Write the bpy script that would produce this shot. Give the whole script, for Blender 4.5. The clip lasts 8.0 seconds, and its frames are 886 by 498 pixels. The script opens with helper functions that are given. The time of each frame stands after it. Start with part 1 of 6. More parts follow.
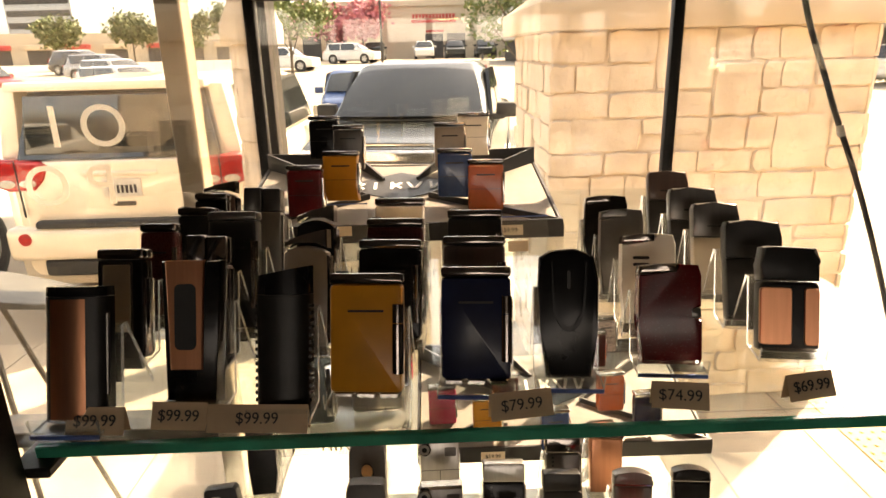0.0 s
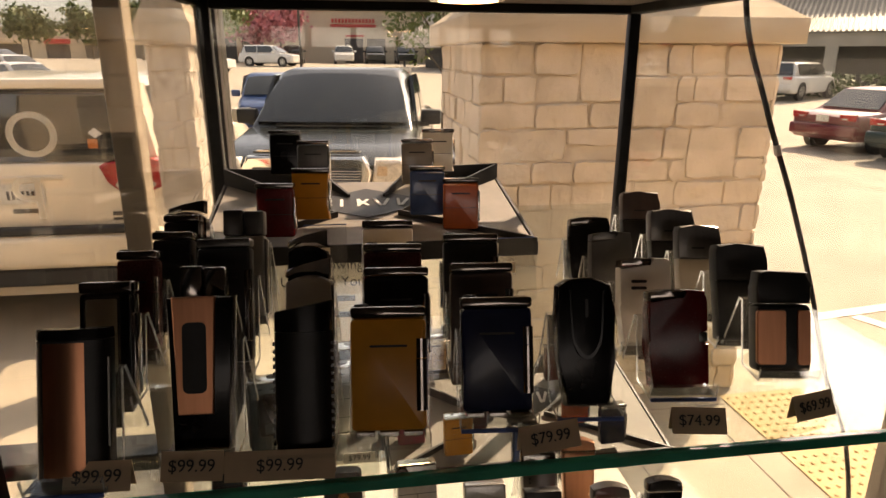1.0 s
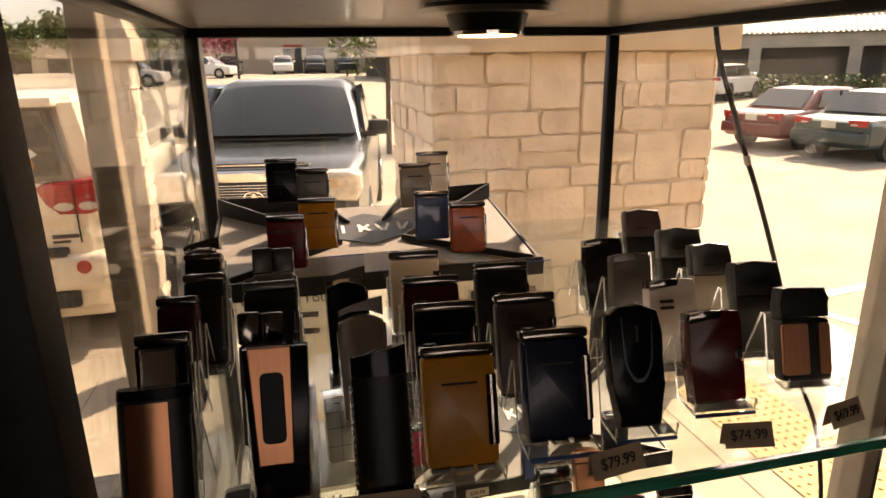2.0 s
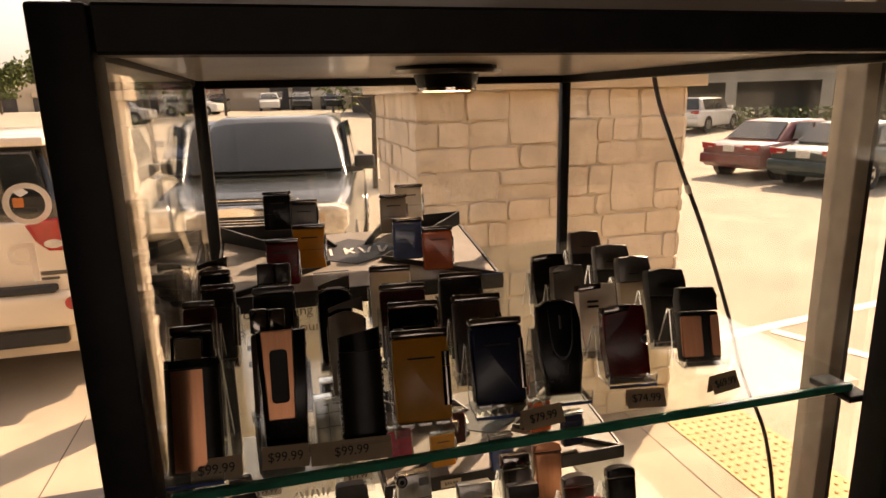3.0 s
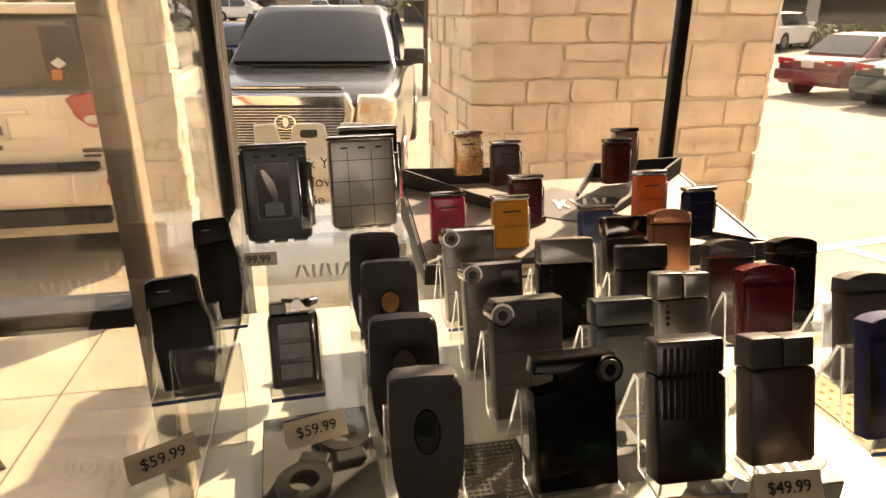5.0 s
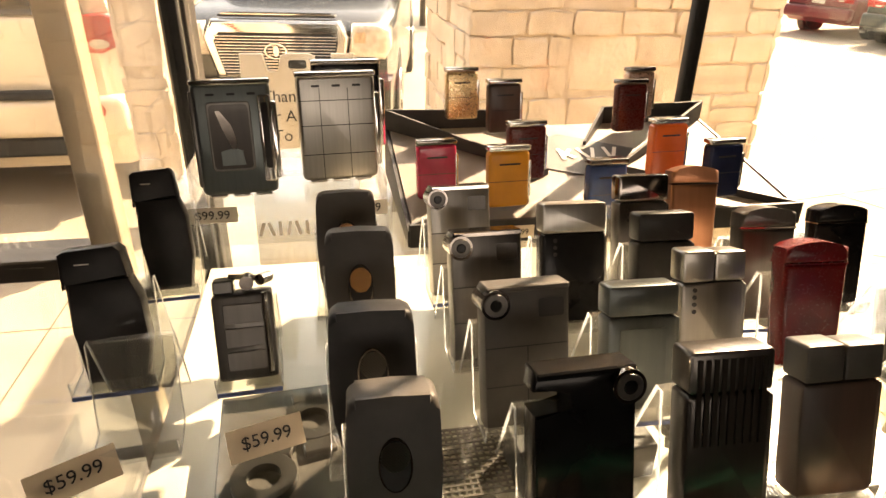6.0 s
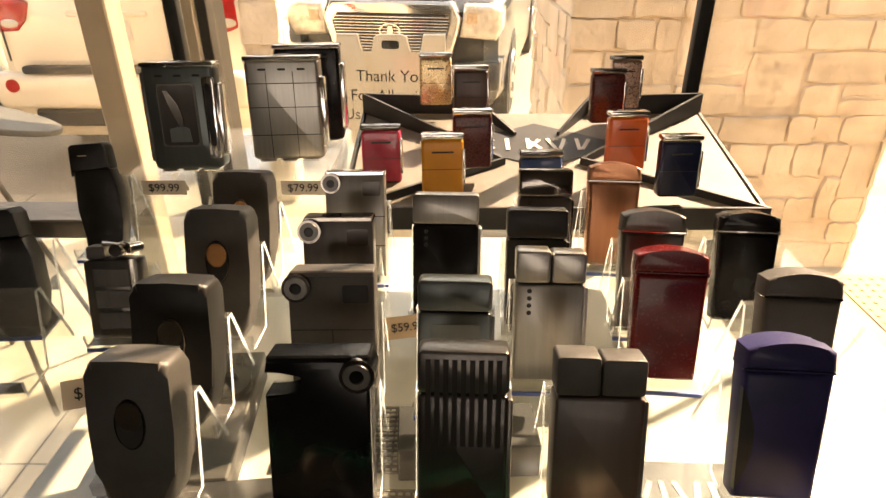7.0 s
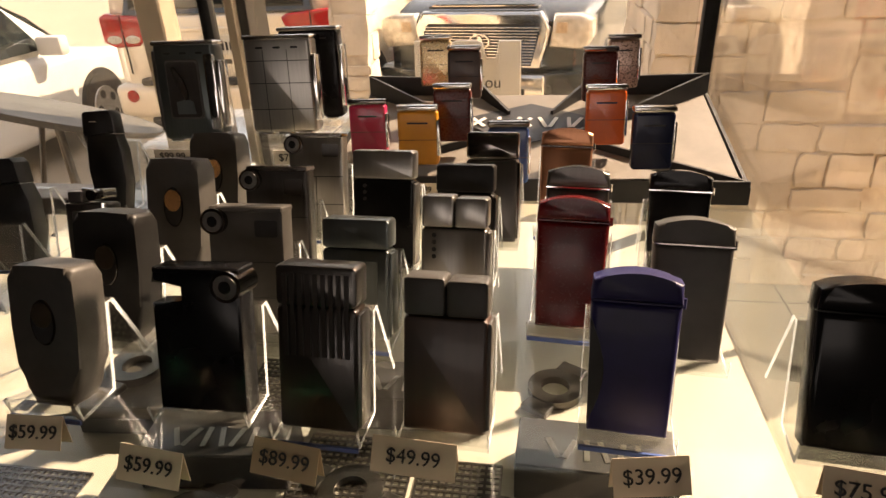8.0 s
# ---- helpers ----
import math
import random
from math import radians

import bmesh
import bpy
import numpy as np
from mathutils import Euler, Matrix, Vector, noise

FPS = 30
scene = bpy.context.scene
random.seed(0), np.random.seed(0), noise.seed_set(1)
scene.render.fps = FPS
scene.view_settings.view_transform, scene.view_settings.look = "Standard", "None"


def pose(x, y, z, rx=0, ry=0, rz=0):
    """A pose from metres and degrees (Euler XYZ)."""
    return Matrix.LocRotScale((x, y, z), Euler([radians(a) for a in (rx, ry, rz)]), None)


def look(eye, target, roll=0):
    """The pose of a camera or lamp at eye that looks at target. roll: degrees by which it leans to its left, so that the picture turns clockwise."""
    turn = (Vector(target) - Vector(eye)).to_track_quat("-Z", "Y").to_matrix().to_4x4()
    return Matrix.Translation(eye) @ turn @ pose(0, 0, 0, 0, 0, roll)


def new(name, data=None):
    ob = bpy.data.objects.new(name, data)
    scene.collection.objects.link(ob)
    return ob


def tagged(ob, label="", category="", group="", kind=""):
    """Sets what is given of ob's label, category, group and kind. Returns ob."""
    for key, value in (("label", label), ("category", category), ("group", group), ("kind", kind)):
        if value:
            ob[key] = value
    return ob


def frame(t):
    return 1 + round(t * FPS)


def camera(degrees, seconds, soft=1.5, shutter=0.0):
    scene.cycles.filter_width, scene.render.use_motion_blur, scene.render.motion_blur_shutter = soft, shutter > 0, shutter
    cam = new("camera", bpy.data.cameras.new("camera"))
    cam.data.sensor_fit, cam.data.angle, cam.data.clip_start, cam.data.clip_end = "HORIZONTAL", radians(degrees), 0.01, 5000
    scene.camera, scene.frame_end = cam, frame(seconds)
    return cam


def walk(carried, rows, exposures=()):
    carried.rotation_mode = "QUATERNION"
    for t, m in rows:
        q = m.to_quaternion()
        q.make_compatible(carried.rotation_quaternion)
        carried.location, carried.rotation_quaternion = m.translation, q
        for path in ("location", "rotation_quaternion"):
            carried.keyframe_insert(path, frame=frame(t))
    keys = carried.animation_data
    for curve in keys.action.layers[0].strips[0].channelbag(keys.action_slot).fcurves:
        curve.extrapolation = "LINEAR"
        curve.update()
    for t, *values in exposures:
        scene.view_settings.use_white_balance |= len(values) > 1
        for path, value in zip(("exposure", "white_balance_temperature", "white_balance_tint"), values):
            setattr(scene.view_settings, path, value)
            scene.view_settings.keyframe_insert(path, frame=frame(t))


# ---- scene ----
cam = camera(70.1, 8.0)
PATH = [
    (0, (0.055, -0.29, 2.024), (0.092, 1.618, 1.423), -1.5),
    (0.3, (0.039, -0.291, 2.028), (0.18, 1.616, 1.44), -0.8),
    (1, (0.004, -0.275, 2.035), (0.289, 1.616, 1.449), 0.2),
    (1.5, (-0.028, -0.266, 2.033), (0.329, 1.614, 1.45), 0.4),
    (2, (-0.055, -0.268, 2.054), (0.392, 1.597, 1.488), -0.9),
    (2.2, (-0.062, -0.283, 2.076), (0.416, 1.582, 1.534), -1.8),
    (3.3, (-0.065, -0.387, 2.051), (0.423, 1.501, 1.607), -1.0),
    (3.5, (-0.055, -0.372, 2.021), (0.387, 1.53, 1.589), -0.6),
    (4, (-0.041, -0.327, 1.934), (0.323, 1.587, 1.481), -0.6),
    (4.5, (-0.04, -0.255, 1.852), (0.302, 1.634, 1.289), -0.4),
    (4.7, (-0.04, -0.224, 1.828), (0.295, 1.647, 1.205), -0.4),
    (5.8, (-0.038, -0.121, 1.796), (0.309, 1.652, 0.938), 1.0),
    (6, (-0.021, -0.116, 1.799), (0.317, 1.644, 0.911), 1.1),
    (6.5, (0.049, -0.116, 1.807), (0.242, 1.643, 0.876), 0.8),
    (7, (0.116, -0.132, 1.805), (0.097, 1.633, 0.865), -0.2),
    (7.5, (0.175, -0.144, 1.798), (-0.005, 1.623, 0.879), -1.1),
    (8, (0.21, -0.155, 1.78), (-0.101, 1.605, 0.881), -2.6),
]
EXPOSURES = [(t, s, k, n) for t, s, k, n in ((0.0, 2.7, 8200, 19), (0.3, 2.2, 7900, 20), (0.7, 1.7, 7900, 20), (1.1, 1.45, 7900, 23), (2.2, 1.78, 7900, 25), (3.3, 1.12, 8700, 28), (3.5, 1.0, 8700, 28), (4.0, 1.1, 8700, 28), (4.5, 1.05, 8700, 28), (4.7, 1.35, 8500, 26), (5.8, 2.58, 8700, 21), (6.5, 2.5, 8600, 20), (7.0, 2.4, 8500, 20), (7.5, 2.25, 8100, 21), (8.0, 1.82, 7900, 23))]
walk(cam, [(t, look(eye, target, roll)) for t, eye, target, roll in PATH], EXPOSURES)


# ---------------------------------------------------------------- light
# the sun stands outside, beyond the window, up and to the right
SUN_DIR = Vector((0.53, 0.46, 0.60)).normalized()
world = bpy.data.worlds.new("sky")
scene.world = world
world.use_nodes = True
wn = world.node_tree
sky = wn.nodes.new("ShaderNodeTexSky")
sky.sky_type = "NISHITA"
sky.sun_disc = False
sky.sun_elevation = math.asin(SUN_DIR.z)
sky.sun_rotation = math.atan2(SUN_DIR.x, SUN_DIR.y)
sky.dust_density = 3.0
haze = wn.nodes.new("ShaderNodeHueSaturation")
haze.inputs["Saturation"].default_value = 0.5     # a hazy sky, paler than clear blue
wn.links.new(sky.outputs[0], haze.inputs["Color"])
wn.links.new(haze.outputs[0], wn.nodes["Background"].inputs[0])
wn.nodes["Background"].inputs[1].default_value = 0.125
sun_data = bpy.data.lights.new("sun", "SUN")
sun_data.energy, sun_data.angle, sun_data.color = 3.7, radians(0.5), (1.0, 0.86, 0.66)
sun = new("sun", sun_data)
sun.matrix_world = look(SUN_DIR * 50, (0, 0, 0))


# ---------------------------------------------------------------- materials
def mat(name, base, rough=0.5, metal=0.0, vary=0.15, scale=40.0, bump=0.0, bump_scale=200.0, coat=0.0, stretch=None, second=None, rand=0.0, spec=0.5):
    """A surface with two scales of variation: blotches of size 1/scale and fine relief."""
    m = bpy.data.materials.new(name)
    m.use_nodes = True
    nt = m.node_tree
    b = nt.nodes["Principled BSDF"]
    tc = nt.nodes.new("ShaderNodeTexCoord")
    src = tc.outputs["Object"]
    if stretch:
        mp = nt.nodes.new("ShaderNodeMapping")
        mp.inputs["Scale"].default_value = stretch
        nt.links.new(src, mp.inputs[0])
        src = mp.outputs[0]
    n1 = nt.nodes.new("ShaderNodeTexNoise")
    n1.inputs["Scale"].default_value, n1.inputs["Detail"].default_value = scale, 6
    nt.links.new(src, n1.inputs["Vector"])
    n2 = nt.nodes.new("ShaderNodeTexNoise")
    n2.inputs["Scale"].default_value, n2.inputs["Detail"].default_value = bump_scale, 3
    nt.links.new(src, n2.inputs["Vector"])
    lo = second or tuple(c * (1 - vary) for c in base)
    hi = base if second else tuple(min(1, c * (1 + vary)) for c in base)
    mix = nt.nodes.new("ShaderNodeMix")
    mix.data_type = "RGBA"
    ramp = nt.nodes.new("ShaderNodeValToRGB")
    ramp.color_ramp.elements[0].position, ramp.color_ramp.elements[1].position = 0.35, 0.65
    nt.links.new(n1.outputs[0], ramp.inputs[0])
    nt.links.new(ramp.outputs[0], mix.inputs[0])
    mix.inputs[6].default_value, mix.inputs[7].default_value = (*lo, 1), (*hi, 1)
    out = mix.outputs[2]
    if rand:
        info = nt.nodes.new("ShaderNodeObjectInfo")
        mr = nt.nodes.new("ShaderNodeMapRange")
        mr.inputs[3].default_value, mr.inputs[4].default_value = 1 - rand, 1 + rand
        nt.links.new(info.outputs["Random"], mr.inputs[0])
        hsv = nt.nodes.new("ShaderNodeHueSaturation")
        nt.links.new(mr.outputs[0], hsv.inputs["Value"])
        nt.links.new(out, hsv.inputs["Color"])
        out = hsv.outputs[0]
    nt.links.new(out, b.inputs["Base Color"])
    rr = nt.nodes.new("ShaderNodeMapRange")
    k = 0.03 if stretch else 0.2
    rr.inputs[3].default_value, rr.inputs[4].default_value = max(0.02, rough * (1 - k)), min(1, rough * (1 + k))
    nt.links.new(n2.outputs[0], rr.inputs[0])
    nt.links.new(rr.outputs[0], b.inputs["Roughness"])
    b.inputs["Metallic"].default_value = metal
    b.inputs["Coat Weight"].default_value = coat
    b.inputs["Coat Roughness"].default_value = 0.06
    b.inputs["Specular IOR Level"].default_value = spec
    if bump:
        bp = nt.nodes.new("ShaderNodeBump")
        bp.inputs["Strength"].default_value, bp.inputs["Distance"].default_value = 1.0, bump
        nt.links.new(n2.outputs[0], bp.inputs["Height"])
        nt.links.new(bp.outputs[0], b.inputs["Normal"])
    return m


def pane_mat(name, tint, ior=1.5, dust_glow=0.0):
    """Thin clear glass: what lies behind shows straight through, gloss follows Fresnel; a breath of dust, which on
    acrylic stands for caught light.
    """
    m = bpy.data.materials.new(name)
    m.use_nodes = True
    nt = m.node_tree
    nt.nodes.remove(nt.nodes["Principled BSDF"])
    tr, gl = nt.nodes.new("ShaderNodeBsdfTransparent"), nt.nodes.new("ShaderNodeBsdfGlossy")
    tr.inputs[0].default_value = (*tint, 1)
    gl.inputs["Roughness"].default_value = 0.0
    lw = nt.nodes.new("ShaderNodeLayerWeight")
    lw.inputs[0].default_value = 0.5
    pw = nt.nodes.new("ShaderNodeMath")
    pw.operation, pw.inputs[1].default_value = "POWER", 5.0
    nt.links.new(lw.outputs["Facing"], pw.inputs[0])
    fr = nt.nodes.new("ShaderNodeMath")
    f0 = ((ior - 1) / (ior + 1)) ** 2
    fr.operation, fr.inputs[1].default_value, fr.inputs[2].default_value = "MULTIPLY_ADD", 1 - f0, f0
    nt.links.new(pw.outputs[0], fr.inputs[0])
    mx = nt.nodes.new("ShaderNodeMixShader")
    nt.links.new(fr.outputs[0], mx.inputs[0])
    nt.links.new(tr.outputs[0], mx.inputs[1])
    nt.links.new(gl.outputs[0], mx.inputs[2])
    last = mx
    if dust_glow:
        df = nt.nodes.new("ShaderNodeBsdfDiffuse")
        df.inputs[0].default_value = (0.8, 0.77, 0.7, 1)
        tc, no = nt.nodes.new("ShaderNodeTexCoord"), nt.nodes.new("ShaderNodeTexNoise")
        no.inputs["Scale"].default_value, no.inputs["Detail"].default_value = 9.0, 8
        nt.links.new(tc.outputs["Object"], no.inputs["Vector"])
        mr = nt.nodes.new("ShaderNodeMapRange")
        mr.inputs[1].default_value, mr.inputs[2].default_value = 0.35, 0.75
        mr.inputs[3].default_value, mr.inputs[4].default_value = dust_glow * 0.3, dust_glow
        nt.links.new(no.outputs[0], mr.inputs[0])
        m2 = nt.nodes.new("ShaderNodeMixShader")
        nt.links.new(mr.outputs[0], m2.inputs[0])
        nt.links.new(mx.outputs[0], m2.inputs[1])
        nt.links.new(df.outputs[0], m2.inputs[2])
        last = m2
    nt.links.new(last.outputs[0], nt.nodes["Material Output"].inputs[0])
    return m


def clear_mat(name, col, ior=1.49, rough=0.02):
    m = bpy.data.materials.new(name)
    m.use_nodes = True
    b = m.node_tree.nodes["Principled BSDF"]
    b.inputs["Base Color"].default_value = (*col, 1)
    b.inputs["Transmission Weight"].default_value = 1.0
    b.inputs["Roughness"].default_value = rough
    b.inputs["IOR"].default_value = ior
    return m


def glow_mat(name, col, strength):
    m = bpy.data.materials.new(name)
    m.use_nodes = True
    b = m.node_tree.nodes["Principled BSDF"]
    b.inputs["Base Color"].default_value = (*col, 1)
    b.inputs["Emission Color"].default_value = (*col, 1)
    b.inputs["Emission Strength"].default_value = strength
    return m


M_black_frame = mat("black painted metal", (0.008, 0.0075, 0.007), 0.5, 0.0, 0.3, 60, 0.00002, 900, spec=0.25)
M_glass = pane_mat("case glass", (0.97, 0.985, 0.975), 1.52, 0.004)
M_shelf_glass = pane_mat("shelf glass", (0.95, 0.98, 0.965), 1.5, 0.012)
M_shop_glass = pane_mat("shop window glass", (0.95, 0.955, 0.94), 1.45, 0.006)
M_green_edge = mat("green glass edge", (0.015, 0.20, 0.13), 0.12, 0.0, 0.3, 25, 0.00002, 300, 0.5)
# the white share here is no dust: it paints light caught in the sheet
M_acrylic = pane_mat("clear acrylic", (0.96, 0.975, 0.98), 1.49, 0.08)
# paler than the sheet, to paint the gleam along its cut edges
M_acrylic_edge = clear_mat("acrylic edge glow", (0.86, 0.92, 0.95), 1.49, 0.25)
M_acrylic_edge.node_tree.nodes["Principled BSDF"].inputs["Transmission Weight"].default_value = 0.75
M_blue_film = mat("blue protective film", (0.045, 0.09, 0.28), 0.35, 0, 0.2, 90, 0.00002, 800)
M_white_deck = mat("white laminate", (0.48, 0.45, 0.385), 0.35, 0, 0.06, 12, 0.00003, 500)
M_case_top = mat("grey brown laminate panel", (0.33, 0.29, 0.25), 0.3, 0, 0.12, 9, 0.00003, 400, 0.2)
M_chrome = mat("polished chrome", (0.72, 0.70, 0.67), 0.12, 1.0, 0.12, 60, 0.00001, 700)
M_dark_chrome = mat("smoked chrome", (0.20, 0.18, 0.165), 0.12, 1.0, 0.2, 70, 0.00001, 700)
M_gun = mat("brushed gunmetal", (0.11, 0.103, 0.096), 0.32, 1.0, 0.06, 500, 0.0, 900, stretch=(1, 1, 0.05))
M_silver = mat("brushed steel", (0.32, 0.305, 0.28), 0.3, 1.0, 0.05, 500, 0.0, 900, stretch=(1, 1, 0.05))
M_copper = mat("brushed copper", (0.42, 0.19, 0.105), 0.3, 1.0, 0.05, 500, 0.0, 900, stretch=(1, 1, 0.05))
M_blackl = mat("black lacquer", (0.006, 0.006, 0.0065), 0.2, 0, 0.3, 60, 0.00001, 800, 0.03, spec=0.16)
M_blackm = mat("matte black coating", (0.010, 0.0095, 0.009), 0.4, 0, 0.3, 80, 0.00003, 1500, spec=0.3)
M_greym = mat("matte charcoal rubber", (0.045, 0.041, 0.036), 0.5, 0, 0.15, 80, 0.00003, 1600)
M_yellow = mat("amber yellow lacquer", (0.52, 0.22, 0.02), 0.3, 0, 0.08, 60, 0.00001, 800, 0.05, spec=0.3)
M_navy = mat("navy lacquer", (0.008, 0.012, 0.036), 0.25, 0, 0.2, 60, 0.00001, 800, 0.08, spec=0.25)
M_blue = mat("blue lacquer", (0.02, 0.05, 0.16), 0.22, 0, 0.2, 60, 0.00001, 800, 0.3)
M_purple = mat("violet blue coating", (0.016, 0.015, 0.075), 0.42, 0, 0.15, 60, 0.00002, 1000, 0.03, spec=0.25)
M_red = mat("dark red lacquer", (0.09, 0.004, 0.005), 0.26, 0.0, 0.2, 60, 0.00001, 800, 0.06, spec=0.3)
M_maroon = mat("maroon lacquer", (0.06, 0.009, 0.008), 0.28, 0.0, 0.2, 60, 0.00001, 800, 0.06, spec=0.3)
M_pink = mat("raspberry lacquer", (0.42, 0.02, 0.07), 0.22, 0, 0.1, 60, 0.00001, 800, 0.3)
M_orange = mat("orange lacquer", (0.55, 0.10, 0.02), 0.22, 0, 0.1, 60, 0.00001, 800, 0.3)
M_brown = mat("brown wood grain", (0.050, 0.028, 0.020), 0.38, 0, 0.3, 90, 0.00002, 900, 0.08, stretch=(1, 1, 0.08))
M_beige = mat("beige enamel", (0.28, 0.235, 0.18), 0.3, 0, 0.08, 60, 0.00001, 800, 0.3)
M_white = mat("white enamel", (0.70, 0.66, 0.58), 0.3, 0, 0.06, 60, 0.00001, 800, 0.3)
M_teal = mat("grey green metal", (0.10, 0.115, 0.115), 0.3, 0.8, 0.05, 500, 0.0, 900, stretch=(1, 1, 0.05))
M_rose = mat("pale rose metal", (0.50, 0.36, 0.30), 0.28, 0.7, 0.1, 90, 0.00001, 800)
M_gold = mat("pale gold metal", (0.62, 0.46, 0.26), 0.28, 0.8, 0.1, 90, 0.00001, 800)
M_mesh = mat("orange brass mesh", (0.72, 0.40, 0.18), 0.35, 0.4, 0.3, 900, 0.0002, 2500)
M_smoked = mat("smoked brown metal", (0.022, 0.016, 0.012), 0.28, 0.3, 0.15, 300, 0.0, 900, 0.2, stretch=(1, 1, 0.05))
M_slot = mat("dark slot", (0.006, 0.006, 0.006), 0.6, 0, 0.2, 80)
M_card = mat("tan price card", (0.42, 0.31, 0.20), 0.7, 0, 0.1, 40, 0.00004, 900)
M_cream_card = mat("cream price card", (0.66, 0.56, 0.42), 0.7, 0, 0.08, 40, 0.00004, 900)
M_ink = mat("black ink", (0.012, 0.011, 0.010), 0.6, 0, 0.1, 60)
M_tray = mat("black display board", (0.012, 0.012, 0.012), 0.5, 0, 0.3, 50, 0.00005, 900)
M_tray_floor = mat("grey display lining", (0.18, 0.16, 0.135), 0.6, 0, 0.1, 40, 0.00005, 1200)
M_logo = mat("white print", (0.75, 0.72, 0.66), 0.5, 0, 0.06, 60)
M_cord = mat("black cord", (0.012, 0.012, 0.012), 0.45, 0, 0.3, 60)
M_tape = mat("clear tape", (0.6, 0.58, 0.52), 0.25, 0, 0.1, 60)
M_stone = mat("limestone", (0.76, 0.65, 0.525), 0.9, 0, 0.16, 7, 0.010, 26, rand=0.09, second=(0.62, 0.52, 0.41))
M_mortar = mat("mortar", (0.60, 0.50, 0.395), 0.95, 0, 0.2, 20, 0.002, 120)
M_stucco = mat("tan stucco", (0.56, 0.44, 0.31), 0.9, 0, 0.1, 6, 0.0012, 260)
M_mullion = mat("tan painted aluminium", (0.44, 0.355, 0.26), 0.4, 0, 0.1, 30, 0.00005, 600)
M_bronze = mat("dark bronze aluminium", (0.03, 0.025, 0.02), 0.4, 0, 0.2, 30, 0.00005, 600)
M_concrete = mat("sidewalk concrete", (0.41, 0.345, 0.262), 0.9, 0, 0.12, 2.2, 0.0015, 160)
M_lot = mat("worn pale asphalt", (0.38, 0.32, 0.245), 0.92, 0, 0.2, 0.9, 0.003, 70, second=(0.30, 0.25, 0.19))
M_line = mat("white road paint", (0.72, 0.68, 0.60), 0.8, 0, 0.12, 14, 0.001, 120)
M_tactile = mat("yellow tactile pad", (0.46, 0.315, 0.13), 0.7, 0, 0.12, 5, 0.0005, 150)
M_ramp = mat("concrete joint", (0.12, 0.10, 0.08), 0.9, 0, 0.2, 20)
M_wall_in = mat("brown shop wall", (0.10, 0.07, 0.05), 0.8, 0, 0.15, 3, 0.0005, 90)
M_floor_in = mat("brown shop floor", (0.09, 0.06, 0.04), 0.5, 0, 0.25, 4, 0.0003, 60)
M_ceil_in = mat("shop ceiling", (0.14, 0.125, 0.105), 0.9, 0, 0.08, 3, 0.0008, 120)
M_truck = mat("dark grey car paint", (0.020, 0.023, 0.022), 0.22, 0.0, 0.1, 4, 0, 60, 0.4)
M_suv = mat("ivory car paint", (0.84, 0.735, 0.58), 0.3, 0.1, 0.06, 4, 0, 60, 0.8)
M_redcar = mat("maroon car paint", (0.16, 0.018, 0.022), 0.3, 0.0, 0.1, 4, 0, 60, 0.35)
M_greencar = mat("dark green car paint", (0.022, 0.045, 0.045), 0.3, 0.0, 0.1, 4, 0, 60, 0.35)
M_bluecar = mat("blue car paint", (0.03, 0.06, 0.15), 0.3, 0.0, 0.1, 4, 0, 60, 0.35)
M_whitecar = mat("white car paint", (0.66, 0.64, 0.60), 0.3, 0.0, 0.06, 4, 0, 60, 0.8)
M_silvercar = mat("silver car paint", (0.36, 0.36, 0.36), 0.3, 0.5, 0.06, 4, 0, 60, 0.8)
M_carglass = mat("dark tinted car glass", (0.016, 0.019, 0.018), 0.05, 0, 0.2, 3, 0, 40, 0.6)
M_tyre = mat("tyre rubber", (0.018, 0.017, 0.016), 0.8, 0, 0.2, 20, 0.0006, 120)
M_rim = mat("alloy rim", (0.45, 0.44, 0.42), 0.3, 0.9, 0.1, 20)
M_plastic = mat("black bumper plastic", (0.02, 0.02, 0.02), 0.55, 0, 0.2, 20, 0.0003, 300)
M_tail = mat("red lamp lens", (0.42, 0.012, 0.012), 0.12, 0, 0.2, 30, 0.0004, 120, 0.6)
M_lens = mat("clear lamp lens", (0.62, 0.56, 0.48), 0.1, 0.2, 0.2, 25, 0.0004, 120, 0.6)
M_amber = mat("amber lamp lens", (0.50, 0.36, 0.24), 0.12, 0, 0.2, 30, 0, 100, 0.6)
M_plate = mat("pale plate", (0.62, 0.58, 0.50), 0.5, 0, 0.1, 30)
M_signboard = mat("off-white plastic sign", (0.70, 0.63, 0.50), 0.5, 0, 0.06, 10, 0.0001, 200)
# grey lowered further so the colour holds the shade over the table
M_table = mat("shaded grey table top", (0.085, 0.08, 0.07), 0.55, 0, 0.2, 5, 0.0002, 120)
M_steel = mat("thin steel leg", (0.12, 0.11, 0.10), 0.4, 0.8, 0.2, 40)
M_leaf = mat("spring leaves", (0.12, 0.15, 0.035), 0.6, 0, 0.35, 2.5, second=(0.06, 0.085, 0.02), rand=0.2)
M_blossom = mat("pink blossom", (0.55, 0.20, 0.22), 0.7, 0, 0.3, 2.5, second=(0.36, 0.12, 0.14), rand=0.2)
M_hedge = mat("clipped hedge", (0.07, 0.11, 0.03), 0.7, 0, 0.4, 3.0, second=(0.035, 0.05, 0.016))
M_fascia = mat("grey brown fascia", (0.36, 0.32, 0.265), 0.8, 0, 0.12, 1.2, 0.001, 60)
M_bark = mat("bark", (0.10, 0.075, 0.05), 0.9, 0, 0.3, 12, 0.004, 60)
M_bigbox = mat("pale stucco wall", (0.50, 0.42, 0.31), 0.9, 0, 0.08, 0.4, 0.002, 20)
